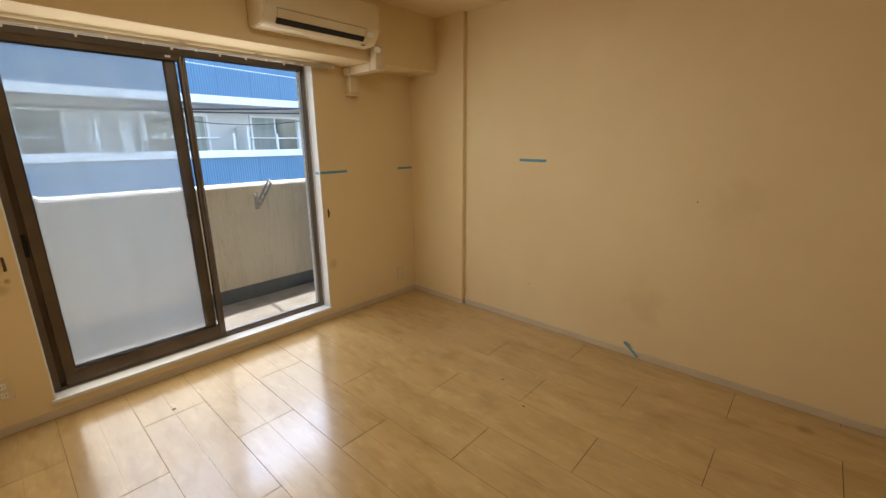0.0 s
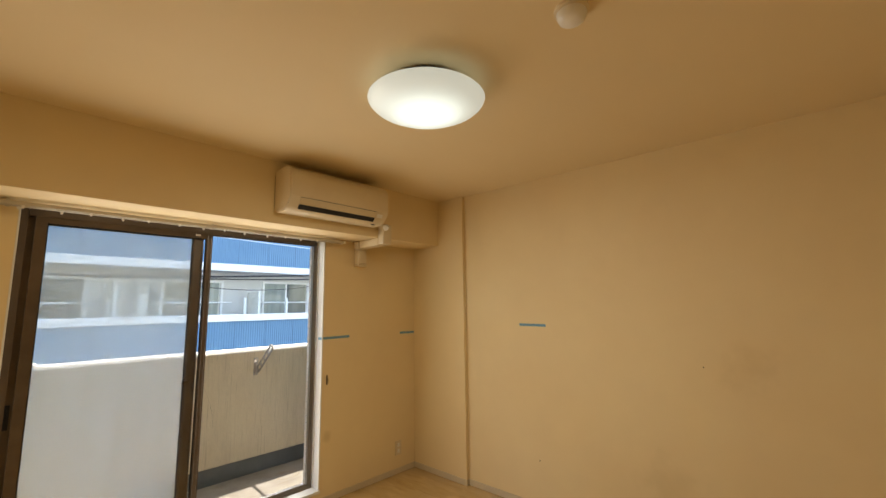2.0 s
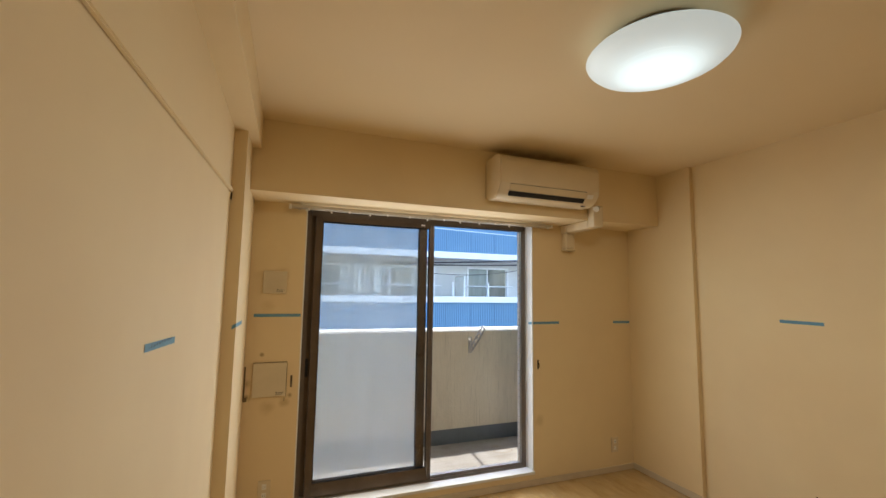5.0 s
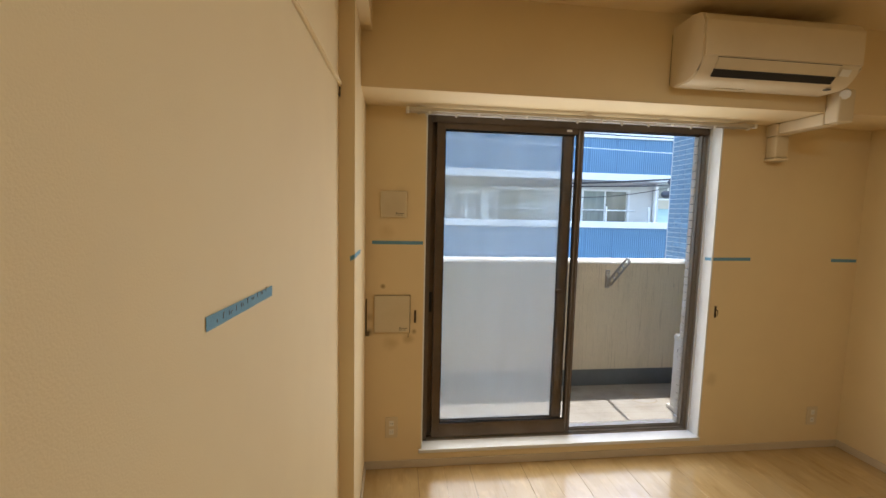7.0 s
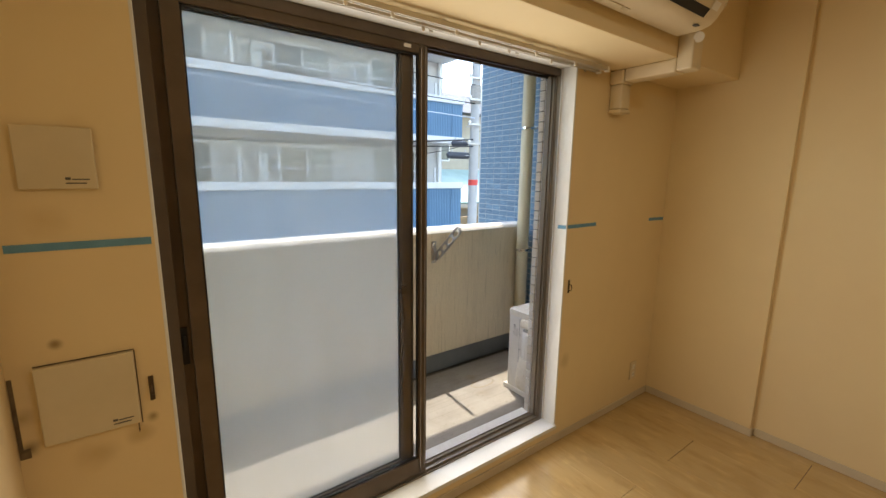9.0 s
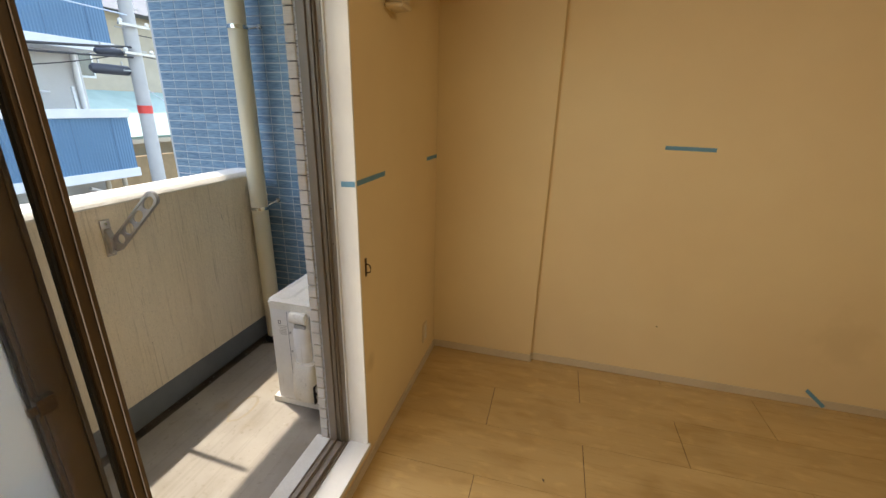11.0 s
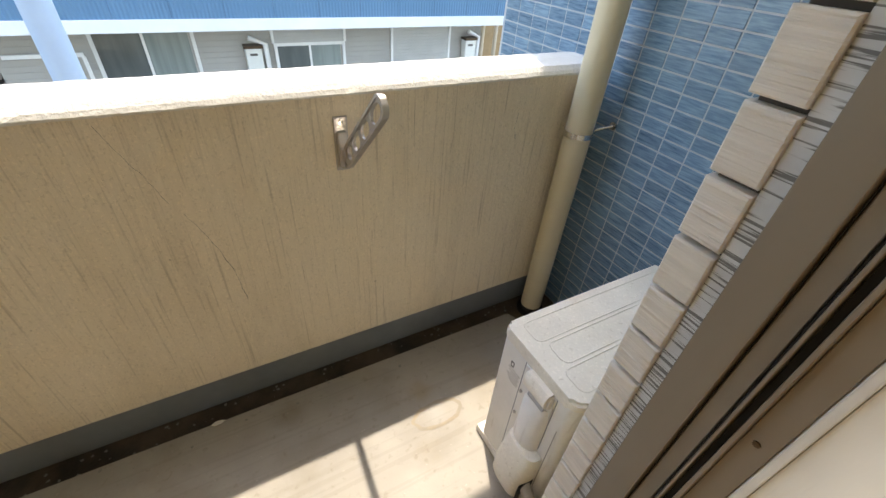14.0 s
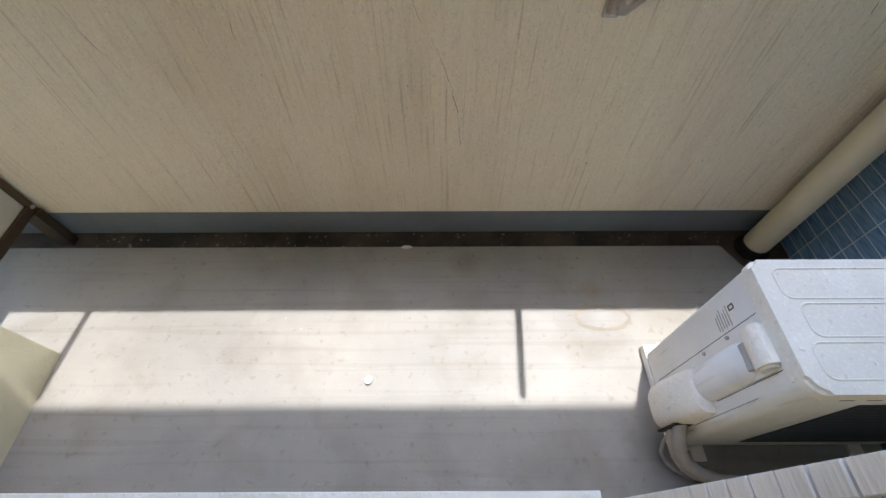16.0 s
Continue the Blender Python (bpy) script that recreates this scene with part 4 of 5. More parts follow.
def laundry_bracket():
    t = thing("laundry_bracket", "cast aluminium laundry pole bracket on the parapet", "laundry bracket", (-0.979, PY0, 0.815), "laundry brackets")
    part("back_plate", box(-0.021, -0.008, 0.0, 0.021, -0.0005, 0.166, bevel=0.004), M["alu"], t)
    part("hinge_block", prism([(-0.006, 0.010), (-0.026, 0.018), (-0.040, 0.045), (-0.034, 0.085), (-0.016, 0.122), (-0.006, 0.126)], -0.014, 0.014, "x", 0.003), M["alu"], t)
    for z in (0.012, 0.148):
        part("screw", tube([(0, -0.0075, z), (0, -0.0115, z)], 0.006, 12), M["chrome"], t)
    # the arm lies in the plane of its slope
    bm = bmesh.new()
    length, w, th = 0.37, 0.030, 0.008

    def ring_outline(cx, hx, hy, n=10, r=None):
        r = r or hy
        pts = []
        for q, (sx, a0) in enumerate(((1, -90), (1, 0), (-1, 90), (-1, 180))):
            for i in range(n + 1):
                a = radians(a0 + 90 * i / n)
                pts.append((cx + sx * (hx - r) + r * math.cos(a), (hy - r) * (1 if q in (1, 2) else -1) + r * math.sin(a)))
        return pts
    holes = [(-0.120, 0.028), (-0.045, 0.034), (0.038, 0.038), (0.128, 0.040)]
    spans = [-length / 2] + [(holes[i][0] + holes[i + 1][0]) / 2 for i in range(3)] + [length / 2]
    # frame rim
    rim = ring_outline(0, length / 2, w, 10, 0.026)
    rim_in = ring_outline(0, length / 2 - 0.008, w - 0.008, 10, 0.018)
    a = [bm.verts.new((u, v, -th)) for u, v in rim]
    b = [bm.verts.new((u, v, th)) for u, v in rim]
    c = [bm.verts.new((u, v, -th)) for u, v in rim_in]
    d = [bm.verts.new((u, v, th)) for u, v in rim_in]
    k = len(rim)
    for i in range(k):
        j = (i + 1) % k
        bm.faces.new((a[i], a[j], b[j], b[i]))
        bm.faces.new((c[j], c[i], d[i], d[j]))
        bm.faces.new((b[i], b[j], d[j], d[i]))
        bm.faces.new((a[j], a[i], c[i], c[j]))
    arm = part("arm", bm, M["alu"], t, "slanted arm with oval holes", False)
    along, across = Vector((0.05, -0.72, 0.69)).normalized(), Vector((0, 0.69, 0.72)).normalized()
    out = along.cross(across)
    slope = Matrix((along, across, out)).transposed().to_4x4()
    slope.translation = (0.012, -0.162, 0.168)
    arm.matrix_basis = slope
    for i, (cx, hx) in enumerate(holes):
        wb = bmesh.new()
        lo, hi = spans[i], spans[i + 1]
        lo, hi = max(lo, -length / 2 + 0.004), min(hi, length / 2 - 0.004)
        hy = 0.0225
        rect, hole = [], []
        for q in range(32):
            a = 2 * math.pi * q / 32
            ca, sa = math.cos(a), math.sin(a)
            hole.append((cx + hx * 0.92 * ca, 0.0205 * sa))
            s = min((((hi - cx) if ca > 0 else (cx - lo)) / abs(ca)) if abs(ca) > 1e-6 else 9, (hy / abs(sa)) if abs(sa) > 1e-6 else 9)
            rect.append((cx + s * ca, s * sa))
        for z in (-0.004, 0.004):
            A = [wb.verts.new((u, v, z)) for u, v in rect]
            B = [wb.verts.new((u, v, z)) for u, v in hole]
            for q in range(32):
                wb.faces.new((A[q], A[(q + 1) % 32], B[(q + 1) % 32], B[q]))
            if z < 0:
                B0 = B
            else:
                for q in range(32):
                    wb.faces.new((B0[q], B0[(q + 1) % 32], B[(q + 1) % 32], B[q]))
        part("web", wb, M["alu"], arm)
    return t


bracket = laundry_bracket()
copy_thing(bracket, pose(-2.57, PY0, 0.815))


def outdoor_unit():
    x0, x1, y0, y1, z0, z1 = -0.708, -0.066, 0.368, 0.655, 0.078, 0.535
    t = thing("outdoor_unit", "weathered ivory air conditioner outdoor unit", "outdoor unit", ((x0 + x1) / 2, (y0 + y1) / 2, BF))
    off = -Vector(t.location)

    def p(name, bm, m, label="", smooth=False, parent=None, stretch=True):
        for v in bm.verts if stretch else ():
            v.co.z = min(v.co.z, 0.557 - (0.557 - v.co.z) * 1.19)
        ob = part(name, bm, m, parent or t, label, smooth)
        if parent is None:
            ob.location = off
        return ob
    def rounded(xa, ya, xb, yb, rs, n=6):
        pts = []
        for (cx, cy, a0), r in zip(((xb, yb, 0), (xa, yb, 90), (xa, ya, 180), (xb, ya, 270)), rs):
            ox, oy = (-r if cx == xb else r), (-r if cy == yb else r)
            pts += [(cx + ox + r * math.cos(radians(a0 + 90 * i / n)), cy + oy + r * math.sin(radians(a0 + 90 * i / n))) for i in range(n + 1)]
        return pts
    p("casing", prism(rounded(x0, y0, x1, y1, (0.012, 0.012, 0.03, 0.03), 8), z0, z1, "z"), M["ou"], "", True)
    lid = p("lid", prism(rounded(x0 - 0.005, y0 - 0.005, x1 + 0.005, y1 + 0.005, (0.02, 0.02, 0.036, 0.036), 8), z1 - 0.012, z1 + 0.022, "z", 0.008), M["ou_top"], "chalky lid with pressed ridges", True)
    for k in range(3):
        ya = y0 + 0.022 + k * 0.086
        yb = ya + 0.074
        xa = x0 + 0.035 + (0.02 if k == 1 else 0)
        rim = rounded(xa, ya, x1 - 0.035, yb, (0.02, 0.02, 0.02, 0.02), 4)
        bm = bmesh.new()
        zt = z1 + 0.0215
        for (ax, ay), (bx, by) in zip(rim, rim[1:] + rim[:1]):
            tube([(ax, ay, zt), (bx, by, zt)], 0.0028, 6, bm)
        p("pressed_ridge", bm, M["ou_top"], "", False, lid)
    for i in range(3):
        p("embossed_line", box(x1 - 0.36 + 0.02 * i, y0 + 0.038 + 0.013 * i, 0.5566, x1 - 0.08 - 0.03 * i, y0 + 0.043 + 0.013 * i, 0.5582, bevel=0.0006), M["ou_top"], "", False, lid)
    p("base_tray", boxes((x0 - 0.004, y0 + 0.006, BF + 0.002, x1 + 0.01, y1 + 0.030, -0.016), (x0 - 0.0035, y0 - 0.012, BF + 0.0025, x0 + 0.05, y0 + 0.0055, -0.0165), bevel=0.003), M["ou"], "shallow base tray", stretch=False)
    p("foot", box(x0 + 0.06, y0 - 0.04, BF, x0 + 0.10, y1 + 0.045, BF + 0.012, bevel=0.002), M["ou"], stretch=False)
    p("foot", box(x1 - 0.10, y0 - 0.04, BF, x1 - 0.06, y1 + 0.045, BF + 0.012, bevel=0.002), M["ou"], stretch=False)
    # fittings of the end panel
    p("hand_grip", prism([(x0 + 0.001, 0.468), (x0 - 0.022, 0.476), (x0 - 0.029, 0.486), (x0 - 0.028, 0.508), (x0 - 0.018, 0.520), (x0 + 0.001, 0.523)], 0.432, 0.530, "y", 0.007), M["ou_top"], "moulded hand grip", True)
    # Grey block in place of the soft shade under the grip.
    p("grip_recess", box(x0 - 0.016, 0.446, 0.450, x0 - 0.001, 0.508, 0.4665, bevel=0.003), M["shutter"], "grey block painted as shade under the grip")
    bm = bmesh.new()
    n = 10
    for za, zb, ra in ((0.275, 0.455, 0.034),):
        lo = [bm.verts.new((x0 - ra * math.sin(math.pi * i / n), 0.475 - 0.046 * math.cos(math.pi * i / n), za)) for i in range(n + 1)]
        mi = [bm.verts.new((x0 - ra * math.sin(math.pi * i / n), 0.475 - 0.046 * math.cos(math.pi * i / n), zb - 0.02)) for i in range(n + 1)]
        hi = [bm.verts.new((x0 - 0.4 * ra * math.sin(math.pi * i / n), 0.475 - 0.038 * math.cos(math.pi * i / n), zb)) for i in range(n + 1)]
        for i in range(n):
            bm.faces.new((lo[i], lo[i + 1], mi[i + 1], mi[i]))
            bm.faces.new((mi[i], mi[i + 1], hi[i + 1], hi[i]))
        bm.faces.new(lo)
        bm.faces.new(hi[::-1])
    p("conduit_cover", bm, M["ou"], "rounded conduit cover", True)
    # bulging cover: an outline that swells and closes again, rounded across
    bm = bmesh.new()
    n = 14
    prof = [(0.112, 0.050, 0.052), (0.122, 0.066, 0.060), (0.150, 0.076, 0.064), (0.200, 0.074, 0.064), (0.250, 0.062, 0.062), (0.282, 0.050, 0.060), (0.296, 0.042, 0.058)]
    rings = []
    for z, reach, half in prof:
        ring = []
        for i in range(n + 1):
            a = math.pi * i / n
            c, s = math.cos(a), math.sin(a)
            ring.append(bm.verts.new((x0 - reach * abs(s) ** 0.55, 0.460 - half * math.copysign(abs(c) ** 0.55, c), z)))
        rings.append(ring)
    for a, b in zip(rings, rings[1:]):
        for i in range(n):
            bm.faces.new((a[i], a[i + 1], b[i + 1], b[i]))
    bm.faces.new(rings[0])
    bm.faces.new(rings[-1][::-1])
    vc = p("valve_cover", bm, M["ou_top"], "bulging chalky valve cover", True)
    p("opening", box(x0 - 0.060, 0.3955, 0.118, x0 - 0.006, 0.4015, 0.205, bevel=0.002), M["black"], "dark pipe opening", False, vc)
    p("seam", box(x0 - 0.0008, 0.552, 0.10, x0 + 0.002, 0.5535, 0.515), M["closure"], "dark panel seam")
    p("seam", box(x0 - 0.0008, 0.4245, 0.31, x0 + 0.002, 0.4258, 0.515), M["closure"], "dark panel seam")
    p("groove", box(x0 - 0.0010, 0.3945, 0.16, x0 + 0.002, 0.3965, 0.43), M["lagging"], "")
    p("cover_plate", box(x0 - 0.003, 0.428, 0.105, x0 + 0.001, 0.550, 0.512, bevel=0.001), M["ou"], "screwed side plate")
    for y, z in ((0.437, 0.40), (0.437, 0.315), (0.540, 0.42), (0.540, 0.33)):
        p("screw", tube([(x0 - 0.003, y, z), (x0 - 0.007, y, z)], 0.005, 8), M["alu"])
    p("rating_symbol", boxes((x0 - 0.0008, 0.592, 0.466, x0 + 0.001, 0.606, 0.469), (x0 - 0.0008, 0.592, 0.452, x0 + 0.001, 0.606, 0.455), (x0 - 0.0008, 0.592, 0.455, x0 + 0.001, 0.595, 0.466), (x0 - 0.0008, 0.603, 0.455, x0 + 0.001, 0.606, 0.466)), M["ink"], "small printed square symbol")
    rows = []
    rows += [(x0 - 0.0008, 0.560 + 0.004 * (i % 2), 0.444 - 0.008 * i, x0 + 0.001, 0.612 - 0.006 * (i % 3), 0.4460 - 0.008 * i) for i in range(6)]
    p("rating_label", boxes(*rows), M["lagging"], "small printed rating lines")
    for i in range(9):
        p("lid_slot", box(x0 + 0.09 + 0.055 * i, y0 - 0.0012, 0.506, x0 + 0.118 + 0.055 * i, y0 + 0.001, 0.511), M["black"])
    # Grille and fins coloured dark for the shade between unit and wall.
    grille = p("back_grille", box(x0 + 0.16, y0 - 0.0008, z0 + 0.05, x1 - 0.03, y0 + 0.002, z1 - 0.06), M["black"], "heat exchanger behind, coloured dark for the shaded gap")
    for i in range(26):
        p("fin", box(x0 + 0.16, y0 - 0.003, z0 + 0.055 + 0.0135 * i, x1 - 0.03, y0 - 0.0010, z0 + 0.060 + 0.0135 * i), M["closure"], "", False, grille)
    return t


outdoor_unit()


def lagged_pipes():
    t = thing("refrigerant_pipes", "taped grey refrigerant pipes from unit to wall", "pipe", (-0.74, 0.40, BF))
    off = -Vector(t.location)
    for dy, dz, r in ((0.0, 0.03, 0.017), (0.014, -0.012, 0.013), (0.034, -0.03, 0.009)):
        pts = [(-0.738, 0.425, 0.165 + dz), (-0.742, 0.398, 0.160 + dz), (-0.744, 0.372 - 0.2 * dy, 0.148 + dz * 0.8), (-0.736, 0.342 - 0.3 * dy, 0.128 + dz * 0.6),
               (-0.715, 0.312 - 0.3 * dy, 0.112 + dz * 0.4), (-0.680, 0.290 - 0.25 * dy, 0.102 + dz * 0.3), (-0.62, 0.272, 0.098), (-0.52, 0.262, 0.100)]
        pts = [(x, y, 0.557 - (0.557 - z) * 1.19) for x, y, z in pts]
        smooth_pts = []
        for k in range(len(pts) - 1):
            for f in (0.0, 0.5):
                smooth_pts.append(Vector(pts[k]).lerp(Vector(pts[k + 1]), f))
        smooth_pts.append(Vector(pts[-1]))
        rs = [r * (1 + 0.07 * (k % 2)) for k in range(len(smooth_pts))]
        part("pipe", tube(smooth_pts, rs, 12), M["lagging"], t, "pale tape-wrapped pipe", True).location = off
    part("drain_hose", tube([(-0.728, 0.405, 0.09), (-0.740, 0.392, 0.05), (-0.748, 0.375, 0.01), (-0.748, 0.352, -0.022), (-0.738, 0.328, -0.036), (-0.715, 0.306, -0.041), (-0.68, 0.288, -0.042), (-0.62, 0.275, -0.042), (-0.54, 0.268, -0.042)], 0.0055, 10), M["lagging"], t, "", True).location = off
    return t


lagged_pipes()

lid = thing("bottle_cap", "small white bottle cap on the balcony floor", "cap", (-1.648, 0.575, BF))
part("cap", lathe([(0.0, 0.0), (0.013, 0.0), (0.014, 0.003), (0.014, 0.009), (0.011, 0.012), (0.0, 0.012)], (0, 0, 0), 24), M["plastic_white"], lid, "", True)
ringm = thing("rust_ring", "brownish ring stain left on the balcony floor", "stain", (-0.813, 0.801, BF), kind="structure")
bm = bmesh.new()
N = 48
ringv = []
for i in range(N):
    a = 2 * math.pi * i / N
    w = 1 + 0.10 * noise.noise(Vector((math.cos(a) * 2, math.sin(a) * 2, 1)))
    th = 0.012 + 0.010 * abs(noise.noise(Vector((math.cos(a) * 3, math.sin(a) * 3, 5))))
    ringv.append([bm.verts.new(((0.098 * w + o * th) * math.cos(a), (0.046 * w + o * th) * math.sin(a), 0.0012)) for o in (-0.5, 0.5)])
for i in range(N):
    a, b = ringv[i], ringv[(i + 1) % N]
    bm.faces.new((a[0], a[1], b[1], b[0]))
part("ring", bm, M["ring"], ringm)

rnd = random.Random(7)
bm = bmesh.new()
for k in range(130):
    x = rnd.uniform(-2.9, -0.1)
    y = rnd.uniform(1.135, 1.225) if k > 15 else rnd.uniform(1.04, 1.115)
    z = -0.0995 if y > 1.126 else BF
    s, a = rnd.uniform(0.002, 0.007), rnd.uniform(0, 6.3)
    c = [bm.verts.new((x + s * math.cos(a + q) * (1.6 if q < 1 else 0.8), y + s * math.sin(a + q), z + 0.001 + 0.003 * rnd.random())) for q in (0, 1.7, 3.3, 4.9)]
    bm.faces.new(c)
grit = tagged(mesh_object("gutter_litter", bm, M["pavement"]), "pale grit and leaf crumbs in the gutter", "litter", kind="stuff")
leaf = thing("dry_leaf", "curled dry leaf at the gutter edge", "leaf", (-1.546, 1.118, BF))
part("blade", prism([(-0.024, 0.0), (-0.008, 0.009), (0.012, 0.008), (0.026, 0.0), (0.010, -0.007), (-0.010, -0.008)], 0.001, 0.004, "z", 0.0008), M["beige_tile"], leaf)


def crack(points):
    t = thing("wall_crack", "thin dark crack in the parapet paint", "crack", points[0], "parapet cracks", "structure")
    bm = bmesh.new()
    pts = []
    for a, b in zip(points, points[1:]):
        for i in range(6):
            f = i / 6
            p_ = Vector(a).lerp(Vector(b), f)
            pts.append(p_ + Vector((0.005 * noise.noise(p_ * 40), 0, 0)))
    pts.append(Vector(points[-1]))
    rows = [[bm.verts.new(p_ + Vector((sx * (0.0003 + 0.0015 * max(0.0, noise.noise(p_ * 27))), -0.0005, 0)) - Vector(points[0])) for sx in (-1, 1)] for p_ in pts]
    for a, b in zip(rows, rows[1:]):
        bm.faces.new((a[0], a[1], b[1], b[0]))
    part("line", bm, M["beige_grout"], t)


Y = PY0
crack([(-1.535, Y, 1.02), (-1.515, Y, 0.96), (-1.478, Y, 0.88), (-1.45, Y, 0.80)])
crack([(-1.425, Y, 0.76), (-1.385, Y, 0.66), (-1.355, Y, 0.56), (-1.345, Y, 0.48), (-1.338, Y, 0.40)])
crack([(-0.33, Y, 0.92), (-0.335, Y, 0.87), (-0.325, Y, 0.82)])
crack([(-1.95, Y, 0.92), (-1.93, Y, 0.83), (-1.94, Y, 0.76)])
crack([(-2.35, Y, 0.85), (-2.31, Y, 0.72), (-2.28, Y, 0.64)])

# reveal of the window: corner tiles and sealant
structure("reveal_backing", box(OX1 - 0.0015, 0.172, 0.085, -0.90, 0.2145, 2.012), M["beige_grout"], "dark grout bed of the window reveal", "wall")
structure("reveal_sealant", box(OX1 - 0.007, 0.1675, 0.092, OX1 + 0.004, 0.184, 2.008, bevel=0.001), M["sealant"], "pale sealant beside the frame with groove shade painted on", "sealant")

# ---------------------------------------------------------------- street
GZ = -2.95
structure("ground", boxes((-400, 1.42, GZ - 0.2, 400, 500, GZ), (-400, -400, GZ - 0.2, 400, 1.42, GZ - 0.001)), M["asphalt"], "grey asphalt street and yard", "ground")
structure("yard", box(-30, 9.0, GZ, 9.0, 40, GZ + 0.04, bevel=0.01), M["pavement"], "pale concrete apron before the flats", "pavement")


def flats():
    """The blue and white flats across the street: three storeys of parapets before a recessed wall."""
    t = thing("apartment_building", "blue and white apartment building with corrugated balconies", "apartment building", (0.0, 10.0, GZ))
    off = -Vector(t.location)
    X0, X1, FY, WY, P = -16.0, 6.2, 10.0, 11.1, 2.76

    def p(name, bm, m, label="", parent=None, smooth=False):
        ob = part(name, bm, m, parent or t, label, smooth)
        if parent is None:
            ob.location = off
        return ob
    left_g = -4.6
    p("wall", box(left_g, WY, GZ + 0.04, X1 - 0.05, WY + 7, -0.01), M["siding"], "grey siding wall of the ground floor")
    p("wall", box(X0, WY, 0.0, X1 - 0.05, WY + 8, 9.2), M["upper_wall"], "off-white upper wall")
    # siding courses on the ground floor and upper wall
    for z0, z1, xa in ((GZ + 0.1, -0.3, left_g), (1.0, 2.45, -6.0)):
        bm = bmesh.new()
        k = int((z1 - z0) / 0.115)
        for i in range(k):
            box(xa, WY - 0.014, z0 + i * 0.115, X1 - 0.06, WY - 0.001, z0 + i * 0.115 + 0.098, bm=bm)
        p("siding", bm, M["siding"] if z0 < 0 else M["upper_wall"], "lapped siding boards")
    for k in range(3):
        z, low = P * k, 0.19 if k == 0 else 0.0
        bm = bmesh.new()
        n = int((X1 - X0) / 0.034)
        prev = None
        for i in range(n * 2 + 1):
            x = X0 + (X1 - X0) * i / (n * 2)
            y = FY + (0.0 if i % 4 in (0, 1) else 0.007)
            cur = (bm.verts.new((x, y, z - 0.01 - low)), bm.verts.new((x, y, z + 1.07)))
            if prev:
                bm.faces.new((prev[0], cur[0], cur[1], prev[1]))
            prev = cur
        box(X0, FY + 0.03, z - 0.01 - low, X1, FY + 0.12, z + 1.07, bm=bm)
        sheet = p("balcony_parapet", bm, M["blue_sheet"], "blue corrugated sheet parapet")
        for i in range(int((X1 + 6.0) / 0.91)):
            p("joint_strip", box(X1 - 0.45 - 0.91 * i, FY - 0.004, z - low, X1 - 0.438 - 0.91 * i, FY + 0.006, z + 1.06), M["blue_joint"], "", sheet)
        p("ledge", box(X0, FY - 0.05, z + 1.06, X1 + 0.05, FY + 0.18, z + 1.26, bevel=0.015), M["ledge"], "white balcony coping")
        p("ledge", box(X0, FY - 0.04, z - 0.22 - low, X1 + 0.04, FY + 0.16, z - 0.005 - low, bevel=0.012), M["ledge"], "white slab edge")
        p("slab", box(X0, FY + 0.16, z - 0.20 - low, X1, WY, z - 0.02), M["ledge"], "")
        p("end_panel", box(X1 - 0.10, FY + 0.13, z - 0.01, X1 - 0.02, WY - 0.02, z + 1.06), M["blue_sheet"], "")

    def window(x0, x1, z0, z1, panes, mats):
        w = p("window", boxes((x0, WY - 0.05, z0, x0 + 0.07, WY - 0.0145, z1), (x1 - 0.07, WY - 0.05, z0, x1, WY - 0.0145, z1), (x0 + 0.07, WY - 0.05, z1 - 0.07, x1 - 0.07, WY - 0.0145, z1), (x0 + 0.07, WY - 0.05, z0, x1 - 0.07, WY - 0.0145, z0 + 0.06)), M["white_frame"], "white framed sliding window")
        wd = (x1 - x0 - 0.14) / panes
        for i in range(panes):
            a = x0 + 0.07 + i * wd
            p("pane", box(a, WY - 0.03 + 0.012 * (i % 2), z0 + 0.06, a + wd - 0.05, WY - 0.016 + 0.012 * (i % 2) - 0.006, z1 - 0.07), M[mats[i % len(mats)]], "", w)
            if i < panes - 1:
                p("mullion", box(a + wd - 0.05, WY - 0.045, z0 + 0.06, a + wd, WY - 0.0145, z1 - 0.07), M["white_frame"], "", w)
        return w
    for k in (0, 1, 2):
        z = P * k
        window(3.34, 5.07, z + 0.1, z + 2.33, 2, ["pale_pane", "dark_room"])
        window(0.42, 2.10, z + 0.1, z + 2.31, 2, ["dark_room", "pale_pane"])
        window(-2.95, -1.15, z + 0.1, z + 2.31, 2, ["pale_pane", "dark_room"])
        window(-5.9, -4.2, z + 0.1, z + 2.31, 2, ["dark_room", "pale_pane"])
        for xa in (3.0, 0.15, -3.2):
            p("laundry_rail", tube([(xa, FY + 0.75, z + 1.62), (xa + 2.1, FY + 0.75, z + 1.62)], 0.022, 8), M["white_frame"], "white laundry rail")
        for xa in (2.58, -0.81, 3.95, 5.45, -3.4):
            p("post", box(xa - 0.03, FY + 0.5, z + 0.0, xa + 0.03, FY + 0.56, z + 1.75, bevel=0.004), M["white_frame"], "slim white post")
        p("heater", box(-0.155, WY - 0.26, z + 0.9, 0.10, WY - 0.02, z + 2.05, bevel=0.02), M["white_panel"], "white water heater")
        p("heater_grille", box(-0.10, WY - 0.264, z + 1.88, 0.04, WY - 0.261, z + 1.93), M["ink"], "")
        p("pipe", tube([(0.20, WY - 0.15, z + 0.0), (0.27, WY - 0.15, z + 1.9), (0.10, WY - 0.15, z + 2.18)], 0.05, 10), M["white_frame"], "white exhaust pipe", None, True)
        p("divider", box(-0.75, FY + 0.2, z + 0.0, -0.70, WY - 0.02, z + 2.05), M["white_panel"], "white balcony divider")
